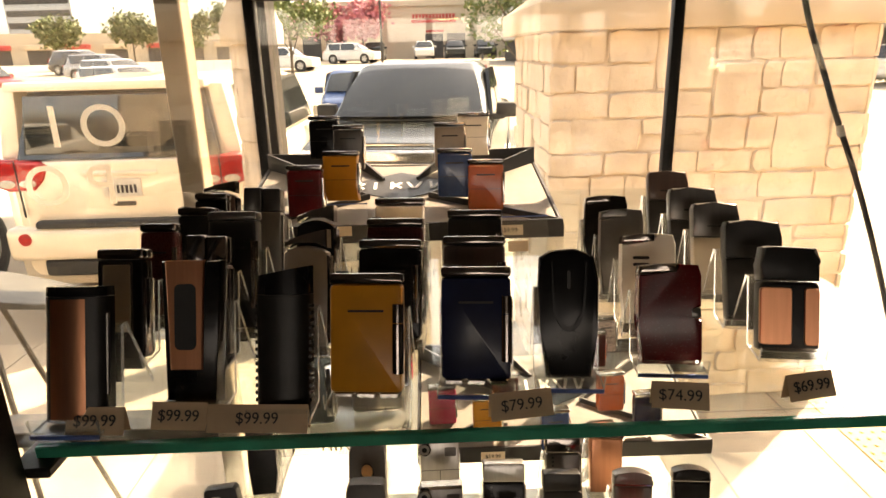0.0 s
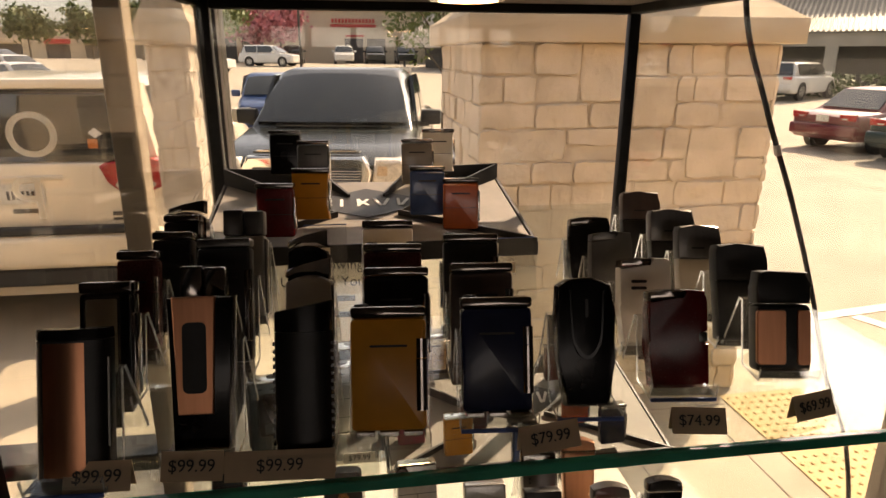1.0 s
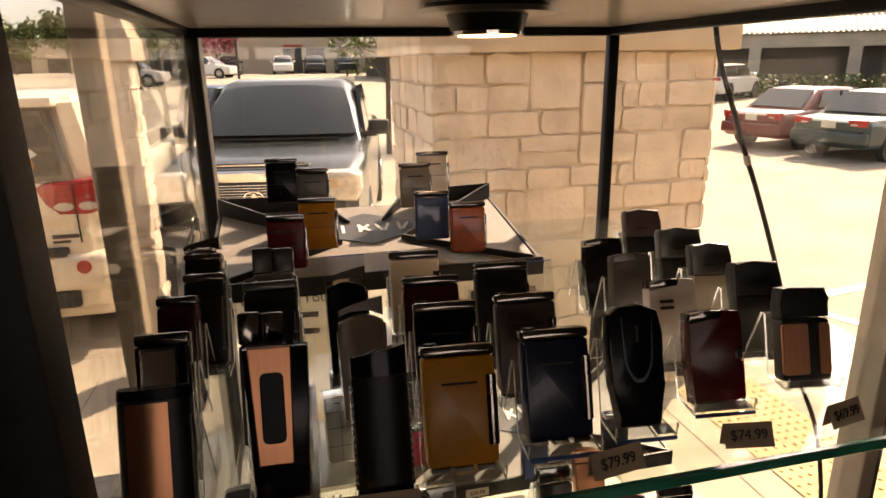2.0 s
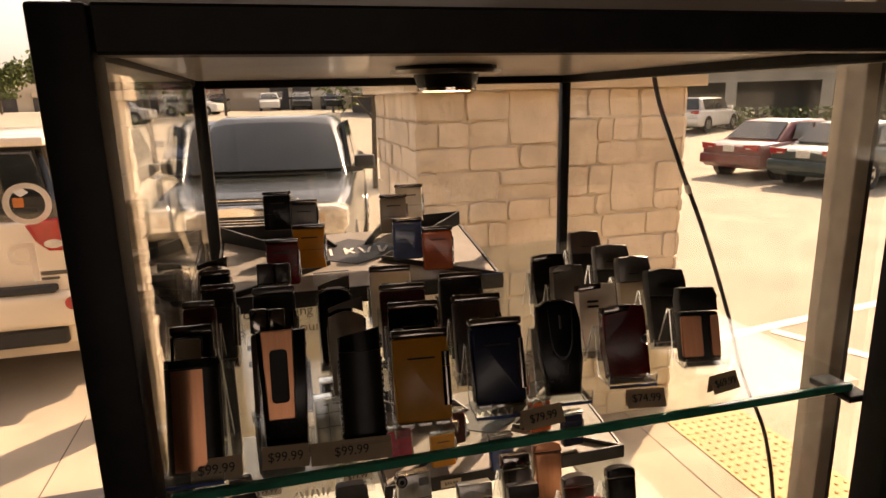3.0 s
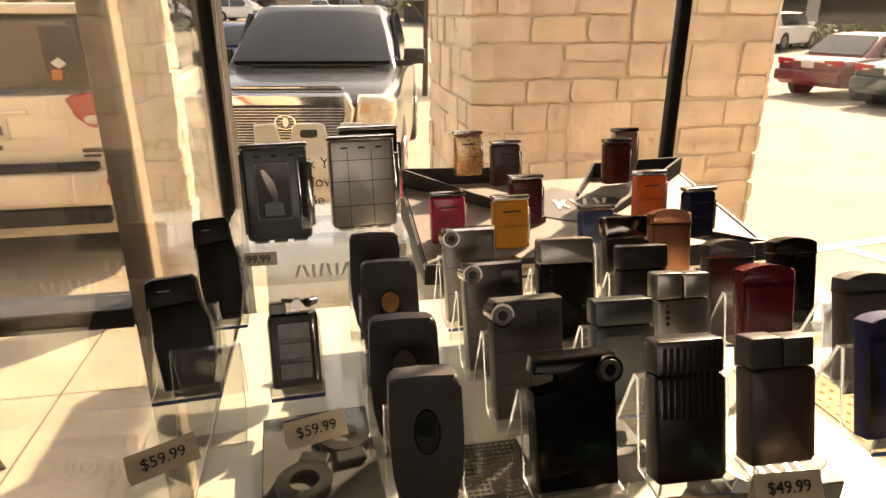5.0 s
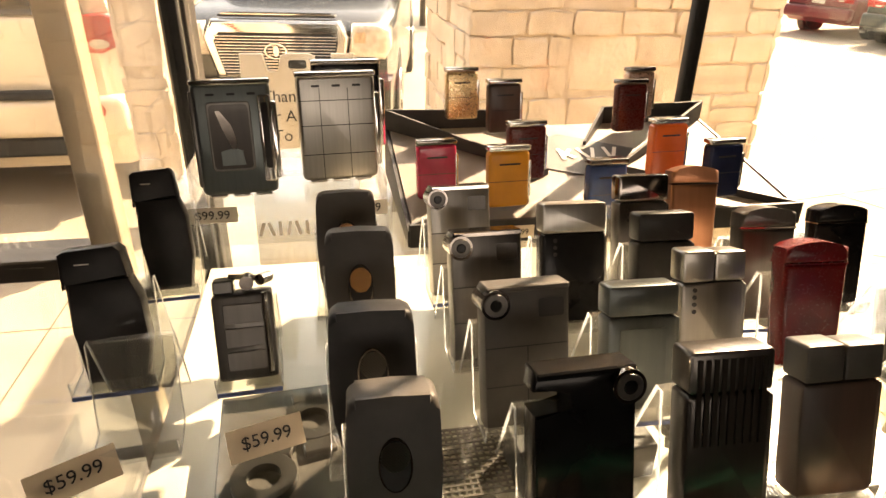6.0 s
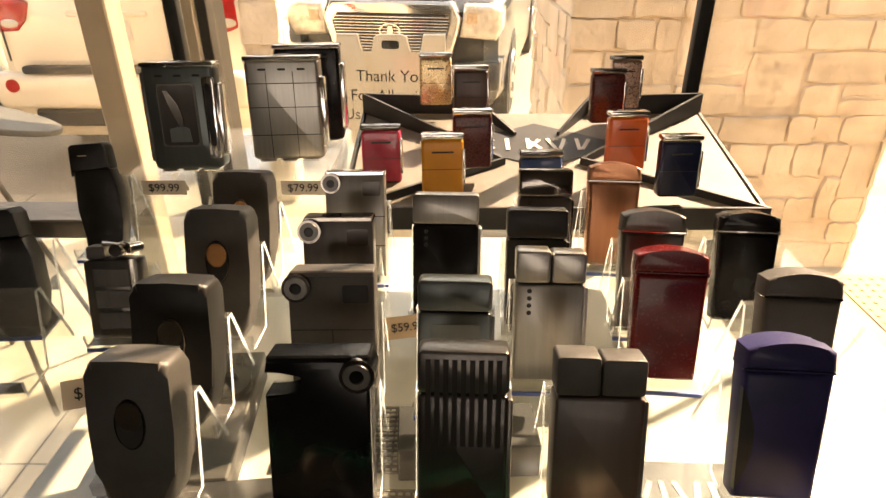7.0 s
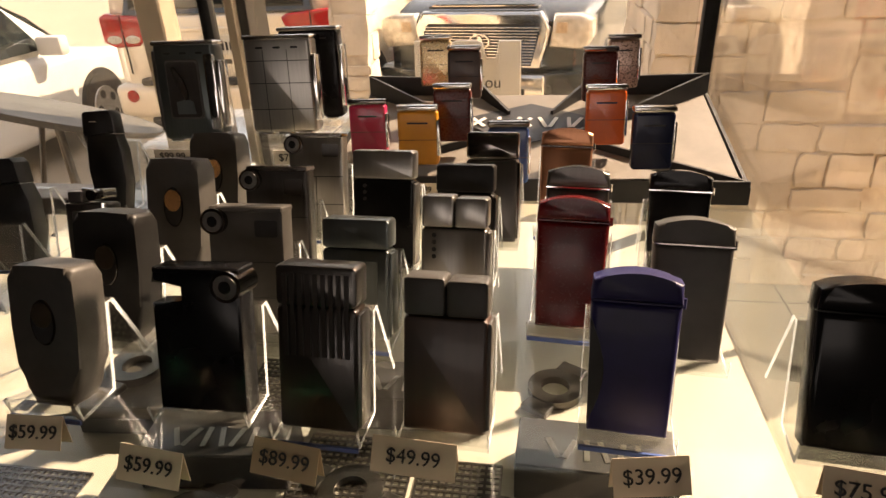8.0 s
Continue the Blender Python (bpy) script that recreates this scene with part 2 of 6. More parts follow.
M_roofrib = mat("pale roof rib", (0.42, 0.37, 0.30), 0.6, 0, 0.1, 2)
M_roofmetal = mat("ribbed metal roof", (0.17, 0.15, 0.12), 0.5, 0.2, 0.1, 2)
# near-black: the shade of arcade and shopfronts is put into this colour
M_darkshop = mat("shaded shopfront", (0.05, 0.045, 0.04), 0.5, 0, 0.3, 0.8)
M_signred = mat("red sign panel", (0.45, 0.06, 0.05), 0.6, 0, 0.1, 3)
# tan instead of green: distance haze is mixed into the woods' colour
M_hill = mat("hazed far woods", (0.13, 0.115, 0.085), 0.9, 0, 0.4, 0.08, second=(0.16, 0.13, 0.08))
M_lamp = glow_mat("lit lamp disc", (1.0, 0.62, 0.30), 3.0)
M_letter = clear_mat("frosted window lettering", (0.92, 0.88, 0.80), 1.12, 0.55)
# orange lacquer again, darkened: the upper tray's shade is in the colour
M_orange_shaded = mat("shaded orange lacquer", (0.28, 0.06, 0.015), 0.25, 0, 0.12, 60, 0.00001, 800, 0.2)
M_sticker = mat("orange sticker", (0.55, 0.16, 0.03), 0.5, 0, 0.1, 30)


# ---------------------------------------------------------------- mesh helpers
def part(name, bm, material, parent=None, label="", smooth=True):
    me = bpy.data.meshes.new(name)
    bmesh.ops.recalc_face_normals(bm, faces=bm.faces)
    bm.to_mesh(me)
    bm.free()
    me.materials.append(material)
    if smooth:
        for p in me.polygons:
            p.use_smooth = True
        me.set_sharp_from_angle(angle=radians(34))     # only gentle turns are shaded round
    ob = new(name, me)
    if parent:
        ob.parent = parent
    if label:
        ob["label"] = label
    return ob


def holder(name, m=None):
    e = new(name)
    e.empty_display_size = 0.02
    if m is not None:
        e.matrix_world = m
    return e


def box(x0, x1, y0, y1, z0, z1, bevel=0.0, seg=1, bm=None):
    out = bm or bmesh.new()
    m = Matrix.Translation(((x0 + x1) / 2, (y0 + y1) / 2, (z0 + z1) / 2)) @ Matrix.Diagonal((x1 - x0, y1 - y0, z1 - z0, 1))
    r = bmesh.ops.create_cube(out, size=1, matrix=m)
    if bevel:
        es = list({e for v in r["verts"] for e in v.link_edges})
        bmesh.ops.bevel(out, geom=es, offset=bevel, segments=seg, affect="EDGES", profile=0.5)
    return out


def prism(outline, y0, y1, bevel=0.0, seg=2, bm=None):
    """A front outline of (x, z) points drawn out in depth from y0 to y1, with eased edges."""
    out = bm or bmesh.new()
    a = [out.verts.new((x, y0, z)) for x, z in outline]
    b = [out.verts.new((x, y1, z)) for x, z in outline]
    n = len(a)
    f0, f1 = out.faces.new(a), out.faces.new(b[::-1])
    for i in range(n):
        out.faces.new((a[i], b[i], b[(i + 1) % n], a[(i + 1) % n]))
    if bevel:
        es = list(set(f0.edges) | set(f1.edges))
        bmesh.ops.bevel(out, geom=es, offset=bevel, segments=seg, affect="EDGES", profile=0.5)
    return out


def rod(p, q, r0, r1=None, n=10, bm=None):
    out = bm or bmesh.new()
    p, q = Vector(p), Vector(q)
    m = Matrix.Translation((p + q) / 2) @ (q - p).to_track_quat("Z", "Y").to_matrix().to_4x4()
    bmesh.ops.create_cone(out, cap_ends=True, segments=n, radius1=r0, radius2=r0 if r1 is None else r1, depth=(q - p).length, matrix=m)
    return out


def rrect(w, h, r, z0=0.0, n=4, x0=0.0):
    """A rounded rectangle of width w from z0 to z0 + h."""
    pts = []
    for cx, cz, a0 in ((w / 2 - r, z0 + h - r, 0), (-w / 2 + r, z0 + h - r, 90), (-w / 2 + r, z0 + r, 180), (w / 2 - r, z0 + r, 270)):
        for i in range(n + 1):
            a = radians(a0 + 90 * i / n)
            pts.append((x0 + cx + r * math.cos(a), cz + r * math.sin(a)))
    return pts


def oval(w, h, cx, cz, n=20):
    return [(cx + w / 2 * math.cos(2 * math.pi * i / n), cz + h / 2 * math.sin(2 * math.pi * i / n)) for i in range(n)]


def loft(rings, bm=None, caps=True):
    out = bm or bmesh.new()
    vs = [[out.verts.new(p) for p in ring] for ring in rings]
    n = len(vs[0])
    for a, b in zip(vs, vs[1:]):
        for i in range(n):
            out.faces.new((a[i], a[(i + 1) % n], b[(i + 1) % n], b[i]))
    if caps:
        out.faces.new(vs[0][::-1])
        out.faces.new(vs[-1])
    return out


def lettering(text, size, material, name, parent, m, depth=0.0003, label=""):
    cu = bpy.data.curves.new(name, "FONT")
    cu.body, cu.size, cu.align_x, cu.align_y, cu.extrude = text, size, "CENTER", "CENTER", depth
    tmp = bpy.data.objects.new("tmp", cu)
    scene.collection.objects.link(tmp)
    me = bpy.data.meshes.new_from_object(tmp.evaluated_get(bpy.context.evaluated_depsgraph_get()))
    bpy.data.objects.remove(tmp)
    me.materials.clear()
    me.materials.append(material)
    ob = new(name, me)
    ob.parent = parent
    ob.matrix_local = m
    if label:
        ob["label"] = label
    return ob


# ---------------------------------------------------------------- the shop round the case
WY = 0.62                    # plane of the shop window


def structure(name, bm, material, label, category):
    return tagged(part(name, bm, material), label, category, kind="structure")


structure("floor", box(-4, 4, -5, WY + 0.1, -0.12, -0.02), M_floor_in, "dark brown shop floor behind the window", "floor")
structure("ceiling", box(-4, 4, -5, WY + 0.1, 3.0, 3.1), M_ceil_in, "pale shop ceiling over the display case", "ceiling")
structure("wall_left", box(-4.1, -4, -5, WY + 0.1, -0.02, 3.0), M_wall_in, "plain brown shop side wall", "wall")
structure("wall_right", box(4, 4.1, -5, WY + 0.1, -0.02, 3.0), M_wall_in, "plain brown shop side wall", "wall")
bw = box(-4, -1.6, -5.1, -5, -0.02, 3.0)
box(1.8, 4, -5.1, -5, -0.02, 3.0, bm=bw)
box(-1.6, 1.8, -5.1, -5, -0.02, 2.05, bm=bw)
box(-1.6, 1.8, -5.1, -5, 2.92, 3.0, bm=bw)
structure("wall_back", bw, M_wall_in, "brown shop wall with a wide window opening", "wall")
wb = holder("window_2")
tagged(wb, "wide barred window in the opposite shop wall", "window", kind="structure")
for i in range(9):
    x = -1.6 + 3.4 * i / 8
    part("glazing_bar", box(x - 0.03, x + 0.03, -5.07, -5.03, 2.05, 2.92), M_bronze, wb)
for z in (2.08, 2.485, 2.89):
    part("glazing_bar", box(-1.6, 1.8, -5.075, -5.025, z - 0.03, z + 0.03), M_bronze, wb)
ad = bpy.data.lights.new("window_daylight", "AREA")
ad.shape, ad.size, ad.size_y, ad.energy, ad.color = "RECTANGLE", 3.4, 0.87, 4.5, (1.0, 0.9, 0.78)
al = new("window_daylight", ad)
al.matrix_world = look((0.1, -5.12, 2.485), (0.1, 0, 2.485))

# shop window: panes between mullions, with wall at both ends and over the head
structure("wall_front", box(-4, -2.6, WY - 0.05, WY + 0.15, -0.12, 3.1), M_stucco, "tan wall beside the shop window", "wall")
structure("wall_front_right", box(2.6, 4, WY - 0.05, WY + 0.15, -0.12, 3.1), M_stucco, "tan wall beside the shop window", "wall")
structure("wall_head", box(-2.6, 2.6, WY - 0.05, WY + 0.15, 2.85, 3.1), M_stucco, "tan wall above the shop window", "wall")
structure("wall_sill", box(-2.6, 2.6, WY - 0.05, WY + 0.15, -0.12, 0.55), M_stucco, "low tan wall under the shop window", "wall")
win = tagged(holder("window_1"), "large shop window with tan aluminium mullions", "window", kind="structure")
for x0, x1 in ((-2.6, -0.302), (-0.268, -0.182), (-0.158, 1.018), (1.072, 2.6)):
    p = part("pane", box(x0, x1, WY + 0.02, WY + 0.026, 0.55, 2.85), M_shop_glass, win)
    p.visible_shadow = False
part("mullion", box(-0.182, -0.170, WY - 0.01, WY + 0.06, 0.55, 2.85, 0.001), M_mullion, win, "tan aluminium mullion")
part("mullion", box(-0.170, -0.158, WY + 0.0, WY + 0.06, 0.55, 2.85, 0.001), M_bronze, win, "dark rubber edge of the mullion")
part("mullion", box(-0.302, -0.268, WY - 0.008, WY + 0.03, 0.55, 2.85, 0.002), M_mullion, win, "tan aluminium mullion")
part("mullion", box(1.018, 1.052, WY - 0.02, WY + 0.05, 0.55, 2.85, 0.002), M_mullion, win, "tan aluminium mullion")
part("mullion", box(1.0525, 1.072, WY - 0.012, WY + 0.05, 0.55, 2.85, 0.002), M_bronze, win, "dark rubber edge of the mullion")
part("transom", box(-2.6, -0.3025, WY - 0.012, WY + 0.05, 1.425, 1.452, 0.002), M_bronze, win, "dark horizontal transom")
for txt, x, z in (("O I", -0.43, 1.93), ("P O", -0.47, 1.845)):
    lettering(txt, 0.085, M_letter, "window_letter", win, Matrix.Translation((x, WY + 0.015, z)) @ pose(0, 0, 0, 90, 0, 180), label="large frosted letters seen from behind")

# ---------------------------------------------------------------- display case
CX0, CX1, CY0, CY1 = -0.1495, 0.359, -0.030, 0.508
ZS, ZL, ZD, ZT = 1.848, 1.592, 1.485, 2.090      # upper shelf, lower shelf, deck, underside of the top
case = tagged(holder("display_case", Matrix.Translation((0.1, 0.24, 1.0))), "black-framed glass display case with two clear glass shelves", "display case")


def cpart(name, bm, material, label=""):
    ob = part(name, bm, material, case, label)
    ob.matrix_parent_inverse = case.matrix_world.inverted()
    return ob


case.matrix_world = Matrix.Translation((0.1, 0.24, 1.0))
bpy.context.view_layer.update()
P = 0.0068
for x, y, w in ((CX0, CY1, P), (CX1, CY1, P), (CX0, CY0 - 0.0165, 0.0122), (CX1, CY0 - 0.0165, 0.0122)):
    cpart("post", box(x - w, x + w, y - w, y + w, 0.9, ZT + 0.02, 0.002, 2), M_black_frame)
for z0, z1 in ((ZT - 0.006, ZT + 0.02),):
    cpart("top_rail", box(CX0 + P, CX1 - P, CY1 - 0.008, CY1 + 0.008, z0, z1, 0.0015), M_black_frame)
    cpart("top_rail", box(CX0 + 0.0125, CX1 - 0.0125, CY0 - 0.028, CY0 - 0.006, z0 + 0.004, z1, 0.0015), M_black_frame)
    cpart("top_rail", box(CX0 - 0.016, CX0 - 0.003, CY0 - 0.004, CY1 - P, z0 + 0.003, z1, 0.0015), M_black_frame)
    cpart("top_rail", box(CX1 - 0.008, CX1 + 0.008, CY0 - 0.004, CY1 - P, z0, z1, 0.0015), M_black_frame)
cpart("top_panel", box(CX0, CX1, CY0, CY1, ZT + 0.004, ZT + 0.03), M_case_top, "grey brown laminate top")
for nm, b in (("glass_side", box(CX0 - 0.005, CX0 - 0.001, CY0 + 0.014, CY1 - 0.008, ZD, ZT)), ("glass_side", box(CX1 + 0.001, CX1 + 0.005, CY0 + 0.014, CY1 - 0.008, ZD, ZT)), ("glass_back", box(CX0 + 0.008, CX1 - 0.011, CY1 - 0.002, CY1 + 0.002, ZD, ZT))):
    o = cpart(nm, b, M_glass)
    o.visible_shadow = False
for nm, z in (("shelf", ZS), ("shelf", ZL)):
    o = cpart(nm, box(CX0 + 0.002, CX1 - 0.002, CY0 + 0.008, CY1 - 0.004, z - 0.006, z), M_shelf_glass, "clear glass shelf")
    o.visible_shadow = False
    cpart("shelf_edge", box(CX0 + 0.012, CX1 - 0.012, CY0 + 0.0035, CY0 + 0.0078, z - 0.0062, z + 0.0002, 0.0008), M_green_edge, "green polished glass edge")
    for x in (CX0 + 0.012, CX1 - 0.012):
        cpart("shelf_clip", box(x - 0.010, x + 0.010, CY0 - 0.004, CY0 + 0.035, z - 0.012, z - 0.0065, 0.001), M_black_frame)
cpart("deck", box(CX0 + 0.001, CX1 - 0.001, CY0 + 0.015, CY1 - 0.012, ZD - 0.02, ZD), M_white_deck, "white laminate base deck")
cpart("base", box(CX0 - 0.008, CX1 + 0.008, CY0 - 0.003, CY1 + 0.008, 0.0, ZD - 0.022, 0.003), M_black_frame, "black closed base cabinet")
# puck lamp under the top
lx, ly = 0.093, 0.20
lamp = tagged(holder("puck_light", Matrix.Translation((lx, ly, ZT))), "round silver puck light, lit warm, under the case top", "light")
part("flange", rod((0, 0, -0.0030), (0, 0, 0.0005), 0.0500, 0.0510, 48), M_silver, lamp, "thin wide silver flange")
part("mount", rod((0, 0, 0.0006), (0, 0, 0.0042), 0.046, 0.046, 40), M_blackm, lamp)
part("can", rod((0, 0, -0.0145), (0, 0, -0.0031), 0.0265, 0.030, 40), M_blackm, lamp, "dark lamp can")
bm = rod((0, 0, -0.0175), (0, 0, -0.0146), 0.0275, 0.0275, 40)
part("bezel", bm, M_chrome, lamp, "bright chrome ring")
part("bulb", rod((0, 0, -0.0182), (0, 0, -0.0176), 0.0215, 0.0215, 32), M_lamp, lamp, "glowing lamp face")
pd = bpy.data.lights.new("puck_lamp", "SPOT")
pd.energy, pd.color, pd.spot_size, pd.spot_blend, pd.shadow_soft_size = 0.12, (1.0, 0.7, 0.42), radians(110), 0.5, 0.02
pl = new("puck_lamp", pd)
pl.matrix_world = look((lx, ly, ZT - 0.020), (lx, ly, 1.0))

# hanging cord outside the right glass
cu = bpy.data.curves.new("cord", "CURVE")
cu.dimensions, cu.bevel_depth, cu.bevel_resolution = "3D", 0.0036, 3
sp = cu.splines.new("BEZIER")
CORD = ((0.492, 0.49, 2.30), (0.494, 0.49, 2.10), (0.548, 0.497, 1.97), (0.612, 0.505, 1.845), (0.672, 0.505, 1.70), (0.715, 0.50, 1.57), (0.77, 0.49, 1.44), (0.80, 0.47, 1.15), (0.80, 0.45, 0.0))
sp.bezier_points.add(len(CORD) - 1)
for bp, c in zip(sp.bezier_points, CORD):
    bp.co = c
    bp.handle_left_type = bp.handle_right_type = "AUTO"
tmp = new("tmp_cord", cu)
me = bpy.data.meshes.new_from_object(tmp.evaluated_get(bpy.context.evaluated_depsgraph_get()))
bpy.data.objects.remove(tmp)
me.materials.clear()
me.materials.append(M_cord)
for p in me.polygons:
    p.use_smooth = True
cord = tagged(new("power_cord", me), "black power cord hanging beside the glass case", "cord")
part("tape", rod((0.573, 0.5005, 1.922), (0.578, 0.5008, 1.908), 0.0048, 0.0048, 12), M_tape, cord, "clear tape wrapped round the cord")


# ---------------------------------------------------------------- lighters and their stands
# local frame of a lighter: x across, y to the back, z up along the body, the foot at z = 0
def slot(parent, x, z, w, h, d, material=None, name="slot"):
    return part(name, prism(rrect(w, h, min(w, h) * 0.45, z - h / 2, 2, x), -d / 2 - 0.0003, -d / 2 + 0.002), material or M_slot, parent)


def slab(th, w, h, d, body, trim, cap=0.0056, lever=True, slots=1, feet=True):
    """Flat flame lighter: metal cap and foot, lacquered body, slot, side lever."""
    part("body", prism(rrect(w, h - cap - 0.003, 0.0025, 0.003), -d / 2, d / 2, 0.0018), body, th)
    part("cap", prism(rrect(w * 1.01, cap, 0.0018, h - cap + 0.0002), -d / 2 - 0.0003, d / 2 + 0.0003, 0.0012), trim, th, "polished metal cap")
    part("cap_hinge", rod((-w * 0.36, 0, h + 0.0001), (-w * 0.36, 0, h + 0.0012), d * 0.28, None, 16), M_slot, th)
    if feet:
        for x in (-w * 0.32, 0, w * 0.32):
            part("foot", box(x - w * 0.13, x + w * 0.13, -d / 2 + 0.0004, d / 2 - 0.0004, 0, 0.0029, 0.0006), trim, th)
    if slots:
        slot(th, 0, h * 0.70, w * 0.5, h * 0.018, d)
    if lever:
        part("lever", rod((w * 0.435, -d * 0.36, h * 0.20), (w * 0.435, -d * 0.36, h * 0.60), w * 0.085, None, 18), M_dark_chrome, th, "smoked chrome roller lever")
        part("lever_top", rod((w * 0.435, -d * 0.36, h * 0.605), (w * 0.435, -d * 0.36, h * 0.755), w * 0.082, None, 18), M_dark_chrome, th, "smoked chrome lever head")


def jet(th, w, h, d, body, trim, ribs=0, dots=0, split=True, panel=False):
    """Tall torch lighter with a split metal head."""
    hh = h * 0.24
    part("body", prism(rrect(w, h - hh - 0.0004, 0.0022, 0), -d / 2, d / 2, 0.0016), body, th)
    if split:
        part("head", prism(rrect(w * 0.5 - 0.0005, hh, 0.0016, h - hh, 3, -w * 0.25), -d / 2 - 0.0003, d / 2 + 0.0003, 0.0012), trim, th, "metal head")
        part("trigger", prism(rrect(w * 0.5 - 0.0005, hh * 0.95, 0.0016, h - hh, 3, w * 0.25), -d / 2 - 0.0001, d / 2 + 0.0001, 0.0012), trim, th, "metal trigger half")
    else:
        part("head", prism(rrect(w, hh, 0.0022, h - hh), -d / 2 - 0.0003, d / 2 + 0.0003, 0.0014), trim, th, "metal head")
    for i in range(ribs):
        x = -w * 0.38 + w * 0.76 * i / max(1, ribs - 1)
        part("rib", box(x - w * 0.028, x + w * 0.028, -d / 2 - 0.0007, -d / 2 - 0.0001, h * 0.46, h * 0.955), M_smoked, th)
    for i in range(dots):
        z = h * (0.70 - 0.055 * i)
        part("vent", prism(oval(0.0024, 0.0024, -w * 0.3, z, 10), -d / 2 - 0.0003, -d / 2 + 0.001), M_slot, th)
    if panel:
        part("panel", prism(rrect(w * 0.66, h * 0.6, 0.001, h * 0.06), -d / 2 - 0.0005, -d / 2, 0), body, th)
    part("side_rail", prism(rrect(0.0026, h * 0.7, 0.001, 0.002, 2, w / 2), -d / 2 + 0.001, d / 2 - 0.001, 0.0005), trim, th)


def arch(w, h, d_top, taper=0.92, n=8, z0=0.0):
    """Outline with an arched top, slightly narrower at the foot."""
    pts = [(-w / 2 * taper, z0), (w / 2 * taper, z0), (w / 2, z0 + h * 0.6), (w / 2, h - d_top)]
    for i in range(1, n):
        u = i / n
        pts.append((w / 2 - w * u, h - d_top + d_top * math.sin(math.pi * u)))
    pts += [(-w / 2, h - d_top), (-w / 2, z0 + h * 0.6)]
    return pts


def rounded(th, w, h, d, body, trim):
    """Rounded torch lighter with an arched lid and a seam under it."""
    part("body", prism([(-w * 0.455, 0), (w * 0.455, 0), (w * 0.5, h * 0.82), (-w * 0.5, h * 0.82)], -d / 2, d / 2, 0.0028, 3), body, th)
    lid = [(-w * 0.505, h * 0.826), (w * 0.505, h * 0.826), (w * 0.49, h * 0.95)]
    for i in range(1, 8):
        u = i / 8
        lid.append((w * 0.49 - w * 0.98 * u, h * 0.95 + h * 0.05 * math.sin(math.pi * u)))
    lid.append((-w * 0.49, h * 0.95))
    part("lid", prism(lid, -d / 2 - 0.0002, d / 2 + 0.0002, 0.0024, 3), body, th)
    part("seam", box(-w * 0.502, w * 0.502, -d / 2 + 0.0004, d / 2 - 0.0004, h * 0.818, h * 0.828), trim, th, "bright metal seam")
    part("hinge", rod((w * 0.5, -d * 0.2, h * 0.80), (w * 0.5, -d * 0.2, h * 0.86), 0.0015, None, 8), trim, th)
    if body is M_purple:
        edge = [(-w * (0.462 + 0.03 * i / 8), h * (0.06 + 0.66 * i / 8)) for i in range(9)]
        bulge = [(x + w * 0.17 * math.sin(math.pi * i / 8), z) for i, (x, z) in enumerate(edge)][1:-1]
        part("grip", prism(edge + bulge[::-1], -d / 2 - 0.0004, -d / 2 + 0.003), M_blackm, th, "black rubber side grip")


def shield(th, w, h, d):
    part("body", prism([(-w * 0.36, 0), (w * 0.38, 0), (w * 0.47, h * 0.35), (w * 0.5, h * 0.75), (w * 0.42, h * 0.94), (w * 0.1, h), (-w * 0.3, h * 0.985), (-w * 0.48, h * 0.93), (-w * 0.5, h * 0.7), (-w * 0.46, h * 0.35)], -d / 2, d / 2, 0.0028, 3), M_blackl, th)
    u = [(w * 0.27 * math.cos(radians(a)), h * (0.62 + 0.26 * math.sin(radians(a)))) for a in range(180, 361, 15)]
    u = [(-w * 0.30, h * 0.90)] + u + [(w * 0.30, h * 0.90)]
    inner = [(x * 0.86, h * 0.92 + (z - h * 0.92) * 0.94) for x, z in u]
    part("badge_rim", prism(u + inner[::-1], -d / 2 - 0.0009, -d / 2 + 0.001, 0.0003, 1), M_blackl, th, "shield-shaped raised rim")
    slot(th, 0, h * 0.76, 0.0016, h * 0.14, d + 0.0006, M_blackm, "trigger_mark")


def inset(th, w, h, d):
    """Black lighter in a smoked chrome rim with a pale panel let into its front."""
    part("body", prism(rrect(w, h * 0.90, 0.002, 0), -d / 2, d / 2, 0.0016), M_blackl, th)
    part("cap", prism(rrect(w * 1.01, h * 0.095, 0.0016, h * 0.904), -d / 2 - 0.0003, d / 2 + 0.0003, 0.0012), M_dark_chrome, th, "smoked chrome cap")
    part("inset_rim", prism(rrect(w * 0.68, h * 0.66, 0.0016, h * 0.22, 3, -w * 0.06), -d / 2 - 0.0005, -d / 2 + 0.001, 0.0003, 1), M_dark_chrome, th, "smoked chrome rim")
    part("inset_panel", prism(rrect(w * 0.58, h * 0.61, 0.0012, h * 0.245, 3, -w * 0.06), -d / 2 - 0.0009, -d / 2 + 0.001), M_beige, th, "pale beige panel")
    part("side_rail", prism(rrect(0.0026, h * 0.7, 0.001, 0.002, 2, w / 2), -d / 2 + 0.001, d / 2 - 0.001, 0.0005), M_dark_chrome, th)


